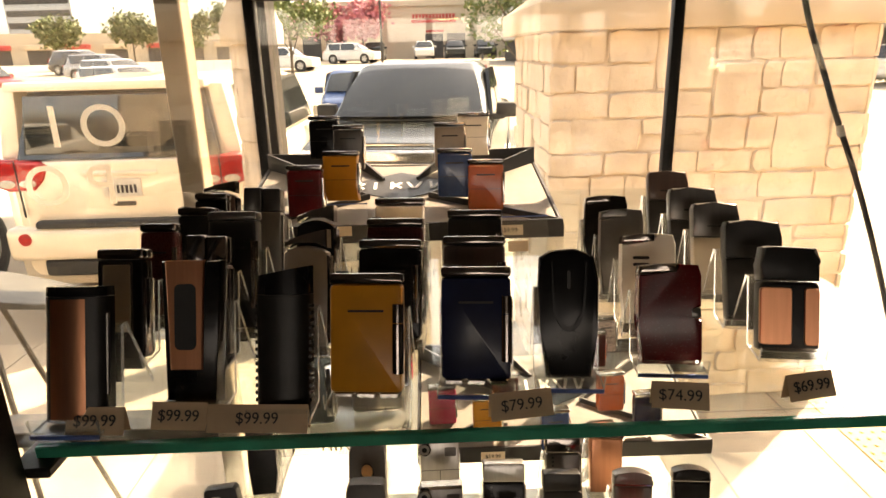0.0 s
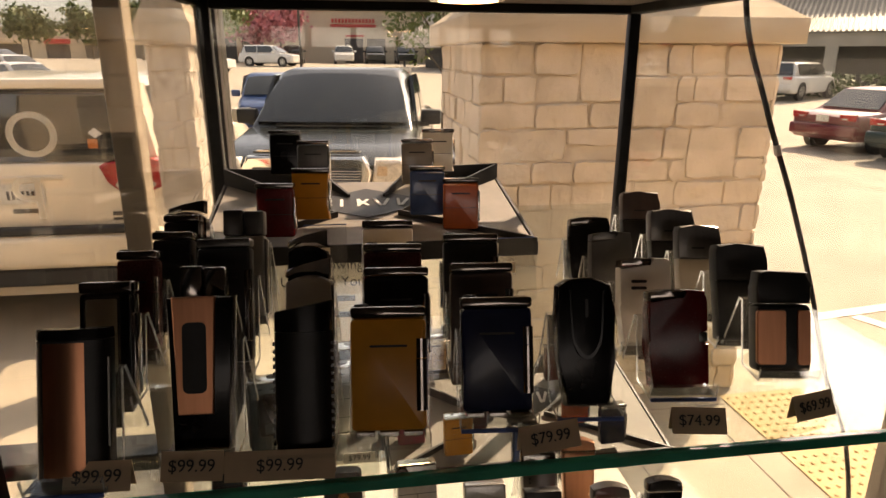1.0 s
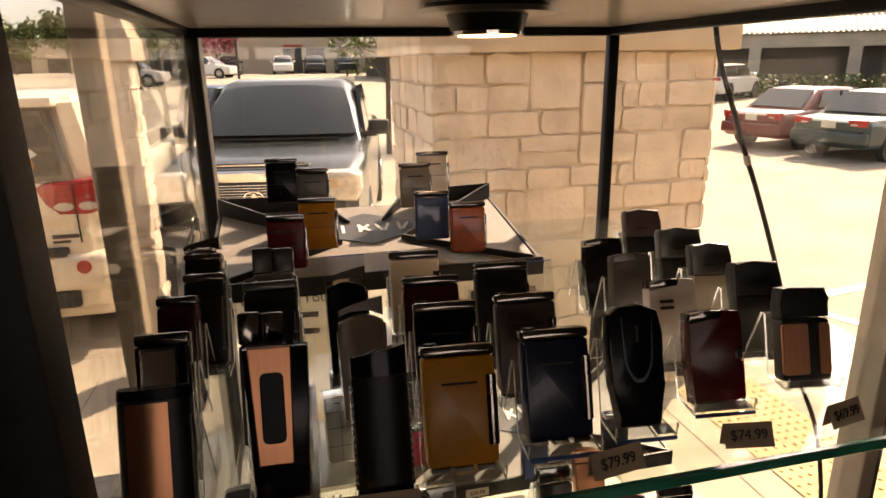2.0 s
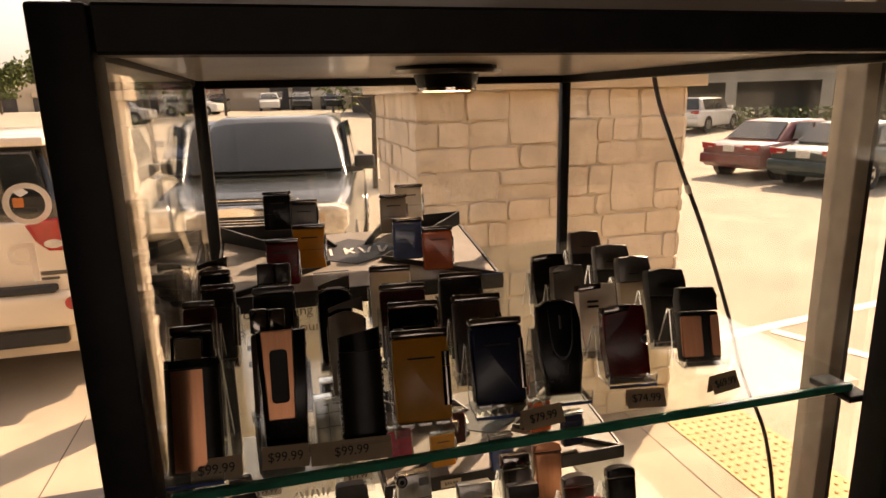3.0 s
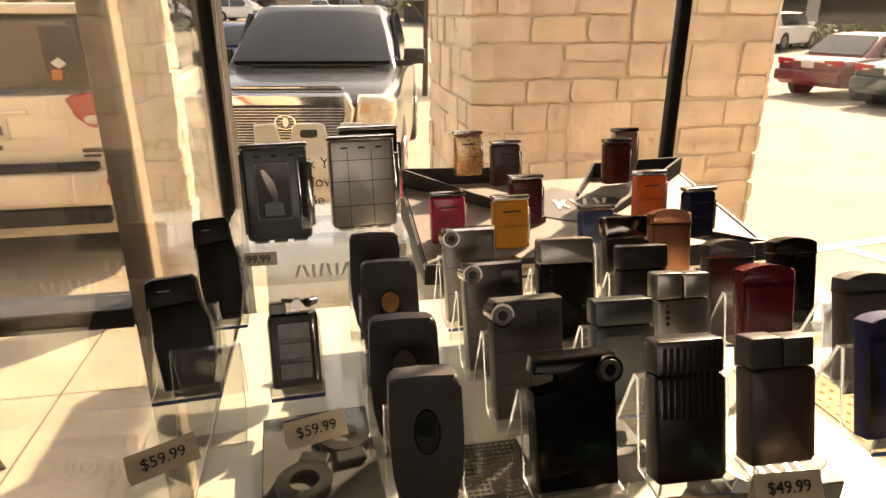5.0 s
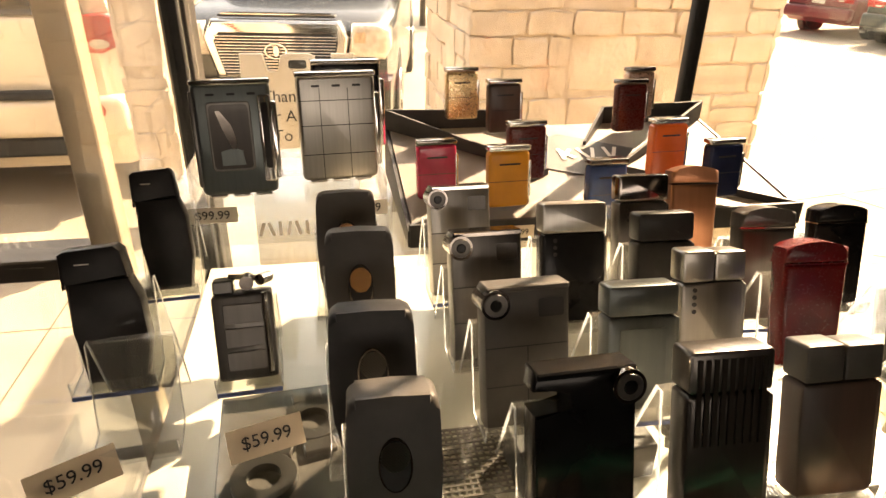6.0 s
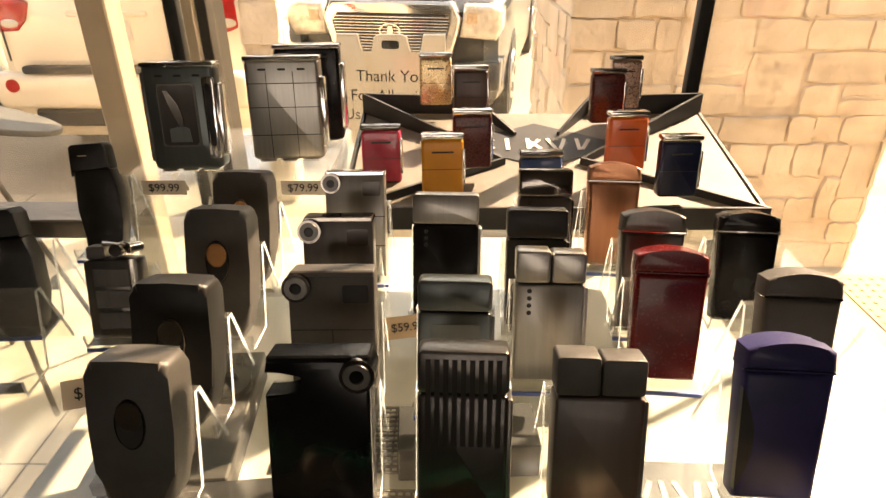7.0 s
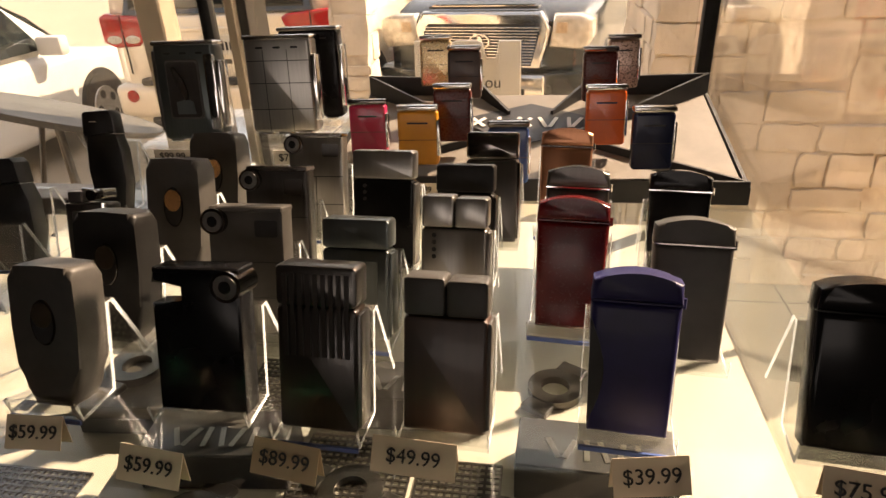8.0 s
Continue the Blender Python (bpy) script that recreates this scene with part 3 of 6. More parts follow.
def notched(th, w, h, d, body, trim, vents):
    """Torch lighter with a sloping metal cap over two thirds of its top and a thumb lever let into one side."""
    o = [(-w * 0.44, 0), (w * 0.46, 0), (w * 0.50, h * 0.06), (w * 0.50, h * 0.455), (w * 0.30, h * 0.455), (w * 0.30, h * 0.575), (w * 0.485, h * 0.575), (w * 0.49, h * 0.88), (w * 0.44, h * 0.985), (w * 0.12, h * 1.0), (w * 0.12, h * 0.90), (-w * 0.49, h * 0.885), (-w * 0.50, h * 0.50), (-w * 0.47, h * 0.44)]
    part("body", prism(o, -d / 2, d / 2, 0.0012, 2), body, th)
    part("cap", prism([(-w * 0.49, h * 0.892), (w * 0.11, h * 0.907), (w * 0.11, h * 1.0), (-w * 0.2, h * 0.995), (-w * 0.47, h * 0.97)], -d / 2 - 0.0003, d / 2 + 0.0003, 0.0012, 2), trim, th, "sloping polished metal cap")
    part("thumb_lever", prism(rrect(w * 0.19, h * 0.105, 0.0012, h * 0.4625, 2, w * 0.395), -d / 2 + 0.0006, d / 2 - 0.001, 0.0008), M_gun, th, "ribbed metal thumb lever")
    part("pivot", rod((w * 0.41, -d / 2 - 0.0004, h * 0.035), (w * 0.41, -d / 2 + 0.001, h * 0.035), 0.0011, None, 12), M_chrome, th)
    for i in range(vents):
        slot(th, -w * 0.14, h * (0.73 - 0.075 * i), w * 0.30, h * 0.035, d)


def twotone(th, w, h, d, body, head):
    """Tall torch: tapering body, a head of another finish and a stepped trigger at one top corner."""
    part("body", prism([(-w * 0.43, 0), (w * 0.43, 0), (w * 0.48, h * 0.62), (-w * 0.48, h * 0.62)], -d / 2, d / 2, 0.0018, 2), body, th)
    part("head", prism([(-w * 0.485, h * 0.624), (w * 0.485, h * 0.624), (w * 0.50, h * 0.80), (w * 0.44, h * 0.81), (w * 0.43, h * 0.985), (-w * 0.1, h), (-w * 0.46, h * 0.985), (-w * 0.50, h * 0.93)], -d / 2 - 0.0003, d / 2 + 0.0003, 0.0014, 2), head, th)
    part("seam", box(-w * 0.478, w * 0.478, -d / 2 + 0.0003, d / 2 - 0.0003, h * 0.6195, h * 0.6245), M_slot, th)
    slot(th, -w * 0.05, h * 0.74, w * 0.30, h * 0.02, d + 0.0006)


def barrel(th, w, h, d, stripe):
    n = 20
    ring = [(w / 2 * math.cos(math.pi + math.pi * i / n), -d / 2 * math.sin(math.pi * i / n)) for i in range(n + 1)]
    ring += [(w / 2, d / 2), (-w / 2, d / 2)]
    part("body", loft([[(x, y, 0) for x, y in ring], [(x, y, h * 0.925) for x, y in ring]]), M_blackm, th)
    part("lid", loft([[(x * 1.005, y * 1.01, h * 0.93) for x, y in ring], [(x * 0.99, y * 0.97, h) for x, y in ring]]), M_blackl, th)
    st = [(x * 1.01, y * 1.02) for x, y in ring[5:14]]
    inner = [(x * 0.96, y * 0.90) for x, y in ring[5:14]][::-1]
    part("stripe", loft([[(x, y, h * 0.02) for x, y in st + inner], [(x, y, h * 0.91) for x, y in st + inner]]), stripe, th, "vertical brushed copper stripe")
    part("hinge", rod((w * 0.48, 0, h * 0.2), (w * 0.48, 0, h * 0.8), 0.0014, None, 8), M_gun, th)


def ribbed(th, w, h, d):
    """Dark round-fronted tube with fine side ribs and a slanted top."""
    n = 22
    ring = [(w / 2 * math.cos(math.pi + math.pi * i / n), -d * 0.6 * math.sin(math.pi * i / n)) for i in range(n + 1)] + [(w / 2, d / 2), (-w / 2, d / 2)]
    part("body", loft([[(x, y, 0) for x, y in ring], [(x, y, h * 0.80) for x, y in ring]]), M_blackm, th)
    part("lid", loft([[(x, y, h * 0.803) for x, y in ring], [(x, y, h * (0.965 + 0.07 * x / w)) for x, y in ring]]), M_blackl, th)
    for i in range(14):
        z = h * (0.06 + 0.05 * i)
        for s in (-1, 1):
            part("rib", box(s * w * 0.5 - 0.0007, s * w * 0.5 + 0.0007, -d * 0.15, d * 0.35, z, z + h * 0.022), M_blackl, th)


def framed(th, w, h, d):
    part("body", prism([(-w * 0.42, 0), (w * 0.42, 0), (w * 0.5, h), (-w * 0.5, h)], -d / 2, d / 2, 0.0018), M_blackl, th)
    o = [(-w * 0.33, h * 0.24), (w * 0.20, h * 0.24), (w * 0.25, h * 1.005), (-w * 0.41, h * 1.005)]
    part("copper_face", prism(o, -d / 2 - 0.0014, -d / 2 + 0.002, 0.0006, 1), M_copper, th, "copper front plate")
    part("fuel_window", prism(rrect(w * 0.36, h * 0.46, 0.003, h * 0.38, 4, -w * 0.07), -d / 2 - 0.0018, -d / 2), M_slot, th, "dark fuel window")


def capped(th, w, h, d):
    """Black torch with copper side panels and a stepped lid."""
    part("body", prism(rrect(w, h * 0.66, 0.003, 0), -d / 2, d / 2, 0.0022, 3), M_blackm, th)
    part("lid", prism([(-w * 0.5, h * 0.67), (w * 0.5, h * 0.67), (w * 0.5, h * 0.82), (w * 0.44, h * 0.83), (w * 0.44, h * 0.985), (-w * 0.3, h), (-w * 0.46, h * 0.985), (-w * 0.5, h * 0.82)], -d / 2 - 0.0002, d / 2, 0.002, 2), M_blackm, th)
    part("copper_panel", prism(rrect(w * 0.54, h * 0.54, 0.0022, h * 0.07, 3, -w * 0.24), -d / 2 - 0.0009, -d / 2 + 0.002, 0.0005, 1), M_copper, th, "brushed copper panel")
    part("copper_panel", prism(rrect(w * 0.25, h * 0.54, 0.0022, h * 0.07, 3, w * 0.355), -d / 2 - 0.0009, -d / 2 + 0.002, 0.0005, 1), M_copper, th, "brushed copper panel")


def domed(th, w, h, d, body, top):
    part("body", prism(arch(w, h * 0.86, h * 0.06, 0.95), -d / 2, d / 2, 0.002), body, th)
    part("lid", prism([(-w * 0.5, h * 0.84), (-w * 0.5, h * 0.9), (-w * 0.1, h * 0.95), (w * 0.3, h * 0.985), (w * 0.5, h), (w * 0.5, h * 0.84), (w * 0.2, h * 0.9), (-w * 0.2, h * 0.9)][::-1], -d / 2 - 0.0002, d / 2, 0.0008, 1), top, th)
    part("side_rail", prism(rrect(0.003, h * 0.75, 0.001, 0.002, 2, w / 2), -d / 2 + 0.001, d / 2 - 0.001), M_dark_chrome, th)


def cutter(th, w, h, d, body, lit):
    """Thick squarish case, drawn in below, with an oval thumb opening backed by mesh."""
    o = [(-w * 0.30, 0), (w * 0.30, 0), (w * 0.41, h * 0.10), (w * 0.47, h * 0.28), (w * 0.5, h * 0.55), (w * 0.485, h * 0.90)]
    for k in range(1, 6):
        a = radians(18 * k)
        o.append((w * (0.385 + 0.10 * math.cos(a)), h * (0.93 + 0.062 * math.sin(a))))
    o += [(0, h)]
    full = o + [(-x, z) for x, z in o[::-1][1:-2]]
    part("body", prism(full, -d / 2, d * 0.85, 0.0034, 4), body, th)
    hole = oval(w * 0.32, h * 0.30, 0, h * 0.60, 28)
    part("thumb_ring", prism(oval(w * 0.36, h * 0.33, 0, h * 0.60, 32), -d / 2 - 0.0006, -d / 2 + 0.001, 0.0004, 1), M_dark_chrome, th, "oval metal rim")
    part("thumb_hole", prism(hole, -d / 2 - 0.0008, -d / 2 + 0.001), M_slot, th)
    bm = bmesh.new()
    for k in range(-6, 7):
        t = k / 6.6
        c = math.sqrt(1 - t * t)
        for sgn in (-1, 1):                     # slanting wires, each a chord of the oval
            u, v = (t * 0.707 - c * 0.707 * sgn, sgn * t * 0.707 + c * 0.707), (t * 0.707 + c * 0.707 * sgn, sgn * t * 0.707 - c * 0.707)
            p, q = [(e[0] * w * 0.152, -d / 2 - 0.0009 - 0.0002 * sgn, h * 0.655 + e[1] * h * 0.088) for e in (u, v)]
            rod(p, q, 0.00026, None, 5, bm)
    part("mesh", bm, lit, th, "crossed metal mesh")
    part("base_step", box(-w * 0.29, w * 0.29, -d * 0.40, d * 0.40, -0.0008, 0.001), M_gun, th)


def pipe_lighter(th, w, h, d, body, trim, flip=1, window=M_slot, grid=True):
    """Flat lighter with a round roller at one top corner and an open notch at the other."""
    s = flip
    o = [(-w / 2, 0), (w / 2, 0), (w / 2, h * 0.98), (w * 0.47, h), (-w * 0.47, h), (-w / 2, h * 0.98)]
    if s < 0:                                  # the notch is cut right through the side
        o[5:] = [(-w / 2, h * 0.90), (-w * 0.12, h * 0.90), (-w * 0.12, h * 0.76), (-w / 2, h * 0.76)]
    part("body", prism(o, -d / 2, d / 2, 0.0014), body, th)
    part("top_bar", box(-w * 0.47, w * 0.5, -d / 2 - 0.0005, d / 2 + 0.0005, h * 0.965, h * 1.012, 0.0007), trim, th)
    rx, rz = -s * w * 0.385, h * 0.90
    part("roller", rod((rx, -d / 2 - 0.0036, rz), (rx, d / 2, rz), w * 0.165, None, 32), M_dark_chrome, th, "round chrome roller rim")
    part("roller_cap", rod((rx, -d / 2 - 0.0042, rz), (rx, -d / 2 - 0.0034, rz), w * 0.125, w * 0.135, 28), M_gun, th)
    part("roller_hub", rod((rx, -d / 2 - 0.0046, rz), (rx, -d / 2 - 0.0040, rz), w * 0.055, w * 0.075, 20), M_blackl, th)
    if s > 0:
        part("notch", prism(rrect(w * 0.30, h * 0.13, 0.0012, h * 0.78, 2, s * w * 0.28), -d / 2 - 0.0004, -d / 2 + 0.002), window, th, "dark open notch")
    if grid:
        for z in (0.30, 0.58):
            part("score", box(-w * 0.49, w * 0.49, -d / 2 - 0.0002, -d / 2 + 0.001, h * z, h * z + 0.0005), M_slot, th)
        part("score", box(-0.0003, 0.0003, -d / 2 - 0.0002, -d / 2 + 0.001, h * 0.02, h * 0.58), M_slot, th)


def oil_lighter(th, w, h, d):
    part("body", prism(rrect(w, h * 0.84, 0.0022, 0), -d / 2, d / 2, 0.0014), M_gun, th)
    for z in (0.10, 0.33, 0.56):
        part("panel", prism(rrect(w * 0.66, h * 0.19, 0.0012, h * z), -d / 2 - 0.0006, -d / 2 + 0.0005, 0.0004, 1), M_gun, th)
    part("chimney", box(-w * 0.46, -w * 0.12, -d * 0.36, d * 0.36, h * 0.84, h * 0.97, 0.0008), M_gun, th)
    part("wheel", rod((w * 0.10, -d * 0.4, h * 0.93), (w * 0.10, d * 0.4, h * 0.93), w * 0.12, None, 18), M_dark_chrome, th, "serrated spark wheel")
    part("arm", rod((-w * 0.2, 0, h * 0.985), (w * 0.36, 0, h * 0.95), 0.0015, None, 8), M_chrome, th)
    part("snuffer", rod((w * 0.32, -d * 0.3, h * 0.95), (w * 0.46, d * 0.2, h * 0.95), w * 0.1, None, 14), M_chrome, th)
    part("tube", rod((w * 0.38, -d * 0.42, h * 0.06), (w * 0.38, -d * 0.42, h * 0.84), 0.002, None, 10), M_chrome, th)


def angular(th, w, h, d):
    """Black torch with a wedge-shaped lid and curved back edge."""
    part("body", prism([(-w * 0.36, 0), (w * 0.40, 0), (w * 0.50, h * 0.28), (w * 0.46, h * 0.60), (w * 0.34, h * 0.76), (-w * 0.46, h * 0.76), (-w * 0.44, h * 0.4)], -d / 2, d / 2, 0.002, 2), M_blackm, th)
    part("lid", prism([(-w * 0.5, h * 0.70), (-w * 0.46, h * 0.765), (w * 0.34, h * 0.765), (w * 0.28, h * 0.96), (w * 0.2, h), (-w * 0.42, h * 0.985), (-w * 0.5, h * 0.96)], -d / 2 - 0.0003, d / 2 + 0.0003, 0.0014, 2), M_blackm, th)
    part("logo_mark", box(-w * 0.30, -w * 0.12, -d / 2 - 0.0005, -d / 2, h * 0.88, h * 0.888), M_logo, th)


def table_lighter(th, w, h, d, kind):
    body = M_teal if kind == 0 else (M_silver if kind == 1 else M_blackl)
    part("body", prism(rrect(w, h * 0.94, 0.004, 0.002), -d / 2, d / 2, 0.003, 3), body, th)
    part("cap", prism(rrect(w * 1.03, h * 0.045, 0.0018, h * 0.945), -d / 2 - 0.0006, d / 2 + 0.0006, 0.0012), M_chrome, th, "chrome cap")
    part("burner", rod((0, 0, h * 0.99), (0, 0, h * 0.994), w * 0.13, None, 20), M_slot, th, "dark burner hole")
    for i in range(3):
        x = w * (-0.26 + 0.26 * i)
        slot(th, x, h * 0.87, w * 0.11, h * 0.02, d)
    if kind == 0:
        part("side_column", prism(rrect(w * 0.17, h * 0.74, 0.002, h * 0.12, 2, w * 0.41), -d / 2 - 0.0016, d / 2, 0.001), M_chrome, th, "chrome side rail")
        part("side_slot", prism(rrect(w * 0.09, h * 0.56, 0.002, h * 0.24, 2, w * 0.41), -d / 2 - 0.0022, -d / 2, 0.0005), M_slot, th)
        part("window_rim", prism(rrect(w * 0.56, h * 0.58, 0.003, h * 0.23, 3, -w * 0.05), -d / 2 - 0.0006, -d / 2 + 0.002, 0.0005, 1), M_gun, th, "raised rim round the tank")
        part("fuel_window", prism(rrect(w * 0.50, h * 0.54, 0.003, h * 0.25, 3, -w * 0.05), -d / 2 - 0.0010, -d / 2 + 0.002), M_smoked, th, "glossy dark fuel window")
        part("valve", loft([[(x * w - 0.0010, -d / 2 - 0.0013, z * h), (x * w + r, -d / 2 - 0.0013, z * h), (x * w + r, -d / 2 - 0.0024, z * h), (x * w - 0.0010, -d / 2 - 0.0024, z * h)] for x, z, r in ((-0.20, 0.74, 0.002), (-0.15, 0.62, 0.006), (-0.08, 0.50, 0.005), (-0.03, 0.42, 0.002))]), M_dark_chrome, th, "slanting smoked chrome valve")
        part("fuel", prism([(-w * 0.20, h * 0.28), (w * 0.10, h * 0.28), (w * 0.08, h * 0.40), (-w * 0.02, h * 0.43), (-w * 0.20, h * 0.40)], -d / 2 - 0.0014, -d / 2, 0.0002, 1), M_teal, th, "pale blue fuel seen in the tank")
        part("edge_rail", prism(rrect(0.0035, h * 0.80, 0.0012, h * 0.10, 2, -w / 2), -d / 2 + 0.001, d / 2 - 0.002, 0.0008), M_gun, th)
    if kind == 1:
        for z in (0.26, 0.52, 0.74):
            part("score", box(-w * 0.47, w * 0.47, -d / 2 - 0.0003, -d / 2 + 0.001, h * z, h * z + 0.0006), M_slot, th)
        for x in (-0.22, 0.14):
            part("score", box(w * x, w * x + 0.0005, -d / 2 - 0.0002, -d / 2 + 0.001, h * 0.04, h * 0.85), M_slot, th)
    part("lever", prism(rrect(0.005, h * 0.66, 0.0016, h * 0.14, 2, w / 2 + 0.001), -d / 2 + 0.001, d / 2 - 0.003, 0.001), M_chrome, th, "chrome side lever")
    for x in (-w * 0.3, 0, w * 0.3):
        part("foot", box(x - w * 0.11, x + w * 0.11, -d / 2 + 0.001, d / 2 - 0.001, 0, 0.0022, 0.0005), M_chrome, th)


def easel(x, y, z, yaw, lean, w, hh, film):
    """Bent clear acrylic easel: lip, ledge, back rest and rear leg, of 2 mm sheet."""
    st = tagged(holder("acrylic_easel", Matrix.Translation((x, y, z)) @ pose(0, 0, 0, 0, 0, yaw)), "bent clear acrylic easel with a blue film edge" if film else "bent clear acrylic easel holding a lighter", "display stand", "easels in the case")
    s, c = math.sin(radians(lean)), math.cos(radians(lean))
    path = [(-0.0118, 0.0098), (-0.0108, 0.0018), (0.0105, 0.0018), (0.0105 + hh * s, 0.0018 + hh * c), (0.0140 + hh * s, 0.0012 + hh * c), (0.0150 + hh * s + hh * c * 0.36, 0.0008)]
    th = 0.0021
    bm = bmesh.new()
    rings = []
    for i, (py, pz) in enumerate(path):
        a, b = path[max(0, i - 1)], path[min(len(path) - 1, i + 1)]
        t = Vector((b[0] - a[0], b[1] - a[1])).normalized()
        nx, nz = -t.y * th / 2, t.x * th / 2
        rings.append([(-w / 2, py + nx, pz + nz), (w / 2, py + nx, pz + nz), (w / 2, py - nx, pz - nz), (-w / 2, py - nx, pz - nz)])
    loft(rings, bm)
    o = part("bent_sheet", bm, M_acrylic, st)
    o.visible_shadow = False
    for s in (-1, 1):
        e = part("sheet_edge", loft([[(s * (w / 2 + 0.0001), q[1], q[2]), (s * (w / 2 + 0.0004), q[1], q[2]), (s * (w / 2 + 0.0004), r[1], r[2]), (s * (w / 2 + 0.0001), r[1], r[2])] for q, r in ((ring_[0], ring_[2]) for ring_ in rings)]), M_acrylic_edge, st, "pale strip drawn for the light in the edge")
        e.visible_shadow = False
    if film:
        part("film_edge", box(-w / 2, w / 2, -0.0128, -0.0118, 0.0001, 0.0022), M_blue_film, st, "blue protective film")
    return st


LEAN_UP, LEAN_LO = 18.0, 16.0


def place(name, label, build, xl, xr, yf, zt, shelf_z, d, lean, yaw, args, stand=True, film=False, group="lighters in the case", category="lighter", lift=0.0012):
    """Stands a thing so that the top edge of its front, from xl to xr, lies at yf and zt."""
    w = abs(xr - xl)
    s, c = math.sin(radians(lean)), math.cos(radians(lean))
    foot = shelf_z + (lift if stand else 0.0002)
    h = (zt - foot - d * s) / c
    xc, yb = (xl + xr) / 2, yf + d / 2 * c - h * s
    m = Matrix.Translation((xc, yb, foot + d / 2 * s)) @ pose(0, 0, 0, 0, 0, yaw) @ pose(0, 0, 0, -lean, 0, 0)
    th = holder(name, m)
    tagged(th, label, category, group)
    build(th, w, h, d, *args)
    if stand:
        easel(xc, yb, shelf_z + 0.0004, yaw, lean, w * 1.08, h * 0.66, film)
    return th


# builder, x of both sides, y and z of the front top edge, turn, builder's choices
upper = [
    (barrel, -0.1405, -0.1090, 0.0064, 1.9171, -3, (M_copper,), "black barrel lighter with a copper stripe", 1),
    (inset, -0.1458, -0.1178, 0.0751, 1.9156, -3, (), "black lighter with a pale inset and chrome rim", 0),
    (slab, -0.1445, -0.1201, 0.1317, 1.9158, -3, (M_maroon, M_dark_chrome), "dark maroon slab lighter on an easel", 0),
    (slab, -0.1345, -0.1075, 0.1742, 1.9163, -3, (M_blackm, M_dark_chrome), "matte black slab lighter on an easel", 0),
    (slab, -0.1417, -0.1148, 0.2306, 1.9149, -3, (M_blackl, M_dark_chrome), "glossy black slab lighter on an easel", 0),
    (domed, -0.1477, -0.1190, 0.2710, 1.9177, -3, (M_brown, M_dark_chrome), "brown domed lighter on an easel", 0),
    (framed, -0.0863, -0.0552, 0.0231, 1.9233, -3, (), "black lighter with a copper window frame", 1),
    (jet, -0.0919, -0.0669, 0.0733, 1.9231, -3, (M_brown, M_dark_chrome), "dark brown torch lighter on an easel", 0),
    (slab, -0.0904, -0.0587, 0.1111, 1.9276, -3, (M_blackm, M_gun), "matte black slab lighter on an easel", 0),
    (jet, -0.0889, -0.0595, 0.1891, 1.9274, -3, (M_silver, M_gun), "brushed steel torch lighter on an easel", 0),
    (ribbed, -0.0360, -0.0086, 0.0118, 1.9228, -4, (), "black ribbed tube lighter with a slanted top", 0),
    (domed, -0.0362, -0.0097, 0.0845, 1.9215, -4, (M_beige, M_dark_chrome), "beige lighter with a dark slanted lid", 0),
    (domed, -0.0394, -0.0132, 0.1416, 1.9231, -4, (M_blackl, M_dark_chrome), "black lacquer lighter with a slanted lid", 0),
    (slab, 0.0004, 0.0381, 0.0192, 1.9146, -5, (M_yellow, M_dark_chrome), "amber yellow lighter with smoked chrome cap", 0),
    (slab, 0.0090, 0.0475, 0.0826, 1.9138, -5, (M_blackl, M_dark_chrome), "black lacquer lighter with chrome cap", 0),
    (slab, 0.0102, 0.0485, 0.1271, 1.9156, -5, (M_maroon, M_dark_chrome), "maroon lighter with chrome cap", 0),
    (slab, 0.0110, 0.0491, 0.1894, 1.9155, -5, (M_white, M_dark_chrome), "pale cream lighter with bronze cap", 0),
    (slab, 0.0585, 0.0958, 0.0283, 1.9131, -5, (M_navy, M_dark_chrome), "navy blue lighter with chrome cap", 1),
    (slab, 0.0613, 0.0992, 0.0818, 1.9145, -5, (M_brown, M_dark_chrome), "brown lighter with smoked chrome cap", 0),
    (slab, 0.0659, 0.1043, 0.1427, 1.9159, -5, (M_blackm, M_dark_chrome), "black lighter with smoked chrome cap", 0),
    (shield, 0.1112, 0.1441, 0.0338, 1.9201, -6, (), "glossy black lighter with a shield-shaped relief", 1),
    (notched, 0.1698, 0.2046, 0.0413, 1.9070, -7, (M_red, M_dark_chrome, 0), "dark red lighter with a chrome thumb lever", 1),
    (notched, 0.1765, 0.2110, 0.0969, 1.9082, -7, (M_white, M_dark_chrome, 2), "pale cream lighter with two vent slots", 0),
    (notched, 0.1761, 0.2071, 0.1485, 1.9119, -7, (M_greym, M_gun, 0), "charcoal lighter with a sloping metal lid", 0),
    (notched, 0.1773, 0.2107, 0.1983, 1.9107, -7, (M_blackl, M_dark_chrome, 0), "glossy black lighter with a sloping metal lid", 0),
    (capped, 0.2437, 0.2763, 0.0520, 1.9115, -9, (), "black lighter with brushed copper panels", 0),
    (twotone, 0.2434, 0.2786, 0.0976, 1.9149, -9, (M_blackm, M_blackm), "tall matte black torch lighter", 0),
    (twotone, 0.2412, 0.2735, 0.1445, 1.9157, -9, (M_beige, M_gun), "dull beige torch lighter with a gunmetal head", 0),
    (twotone, 0.2400, 0.2765, 0.1875, 1.9175, -9, (M_blackm, M_gun), "black torch lighter with a gunmetal head", 0),
    (twotone, 0.2467, 0.2819, 0.2571, 1.9175, -9, (M_blackm, M_brown), "black torch lighter with a brown head", 0),
]
for build, xl, xr, yt, zt, yaw, args, label, film in upper:
    place("lighter", label, build, xl, xr, yt, zt, ZS, 0.0125, LEAN_UP, yaw, args, True, bool(film))

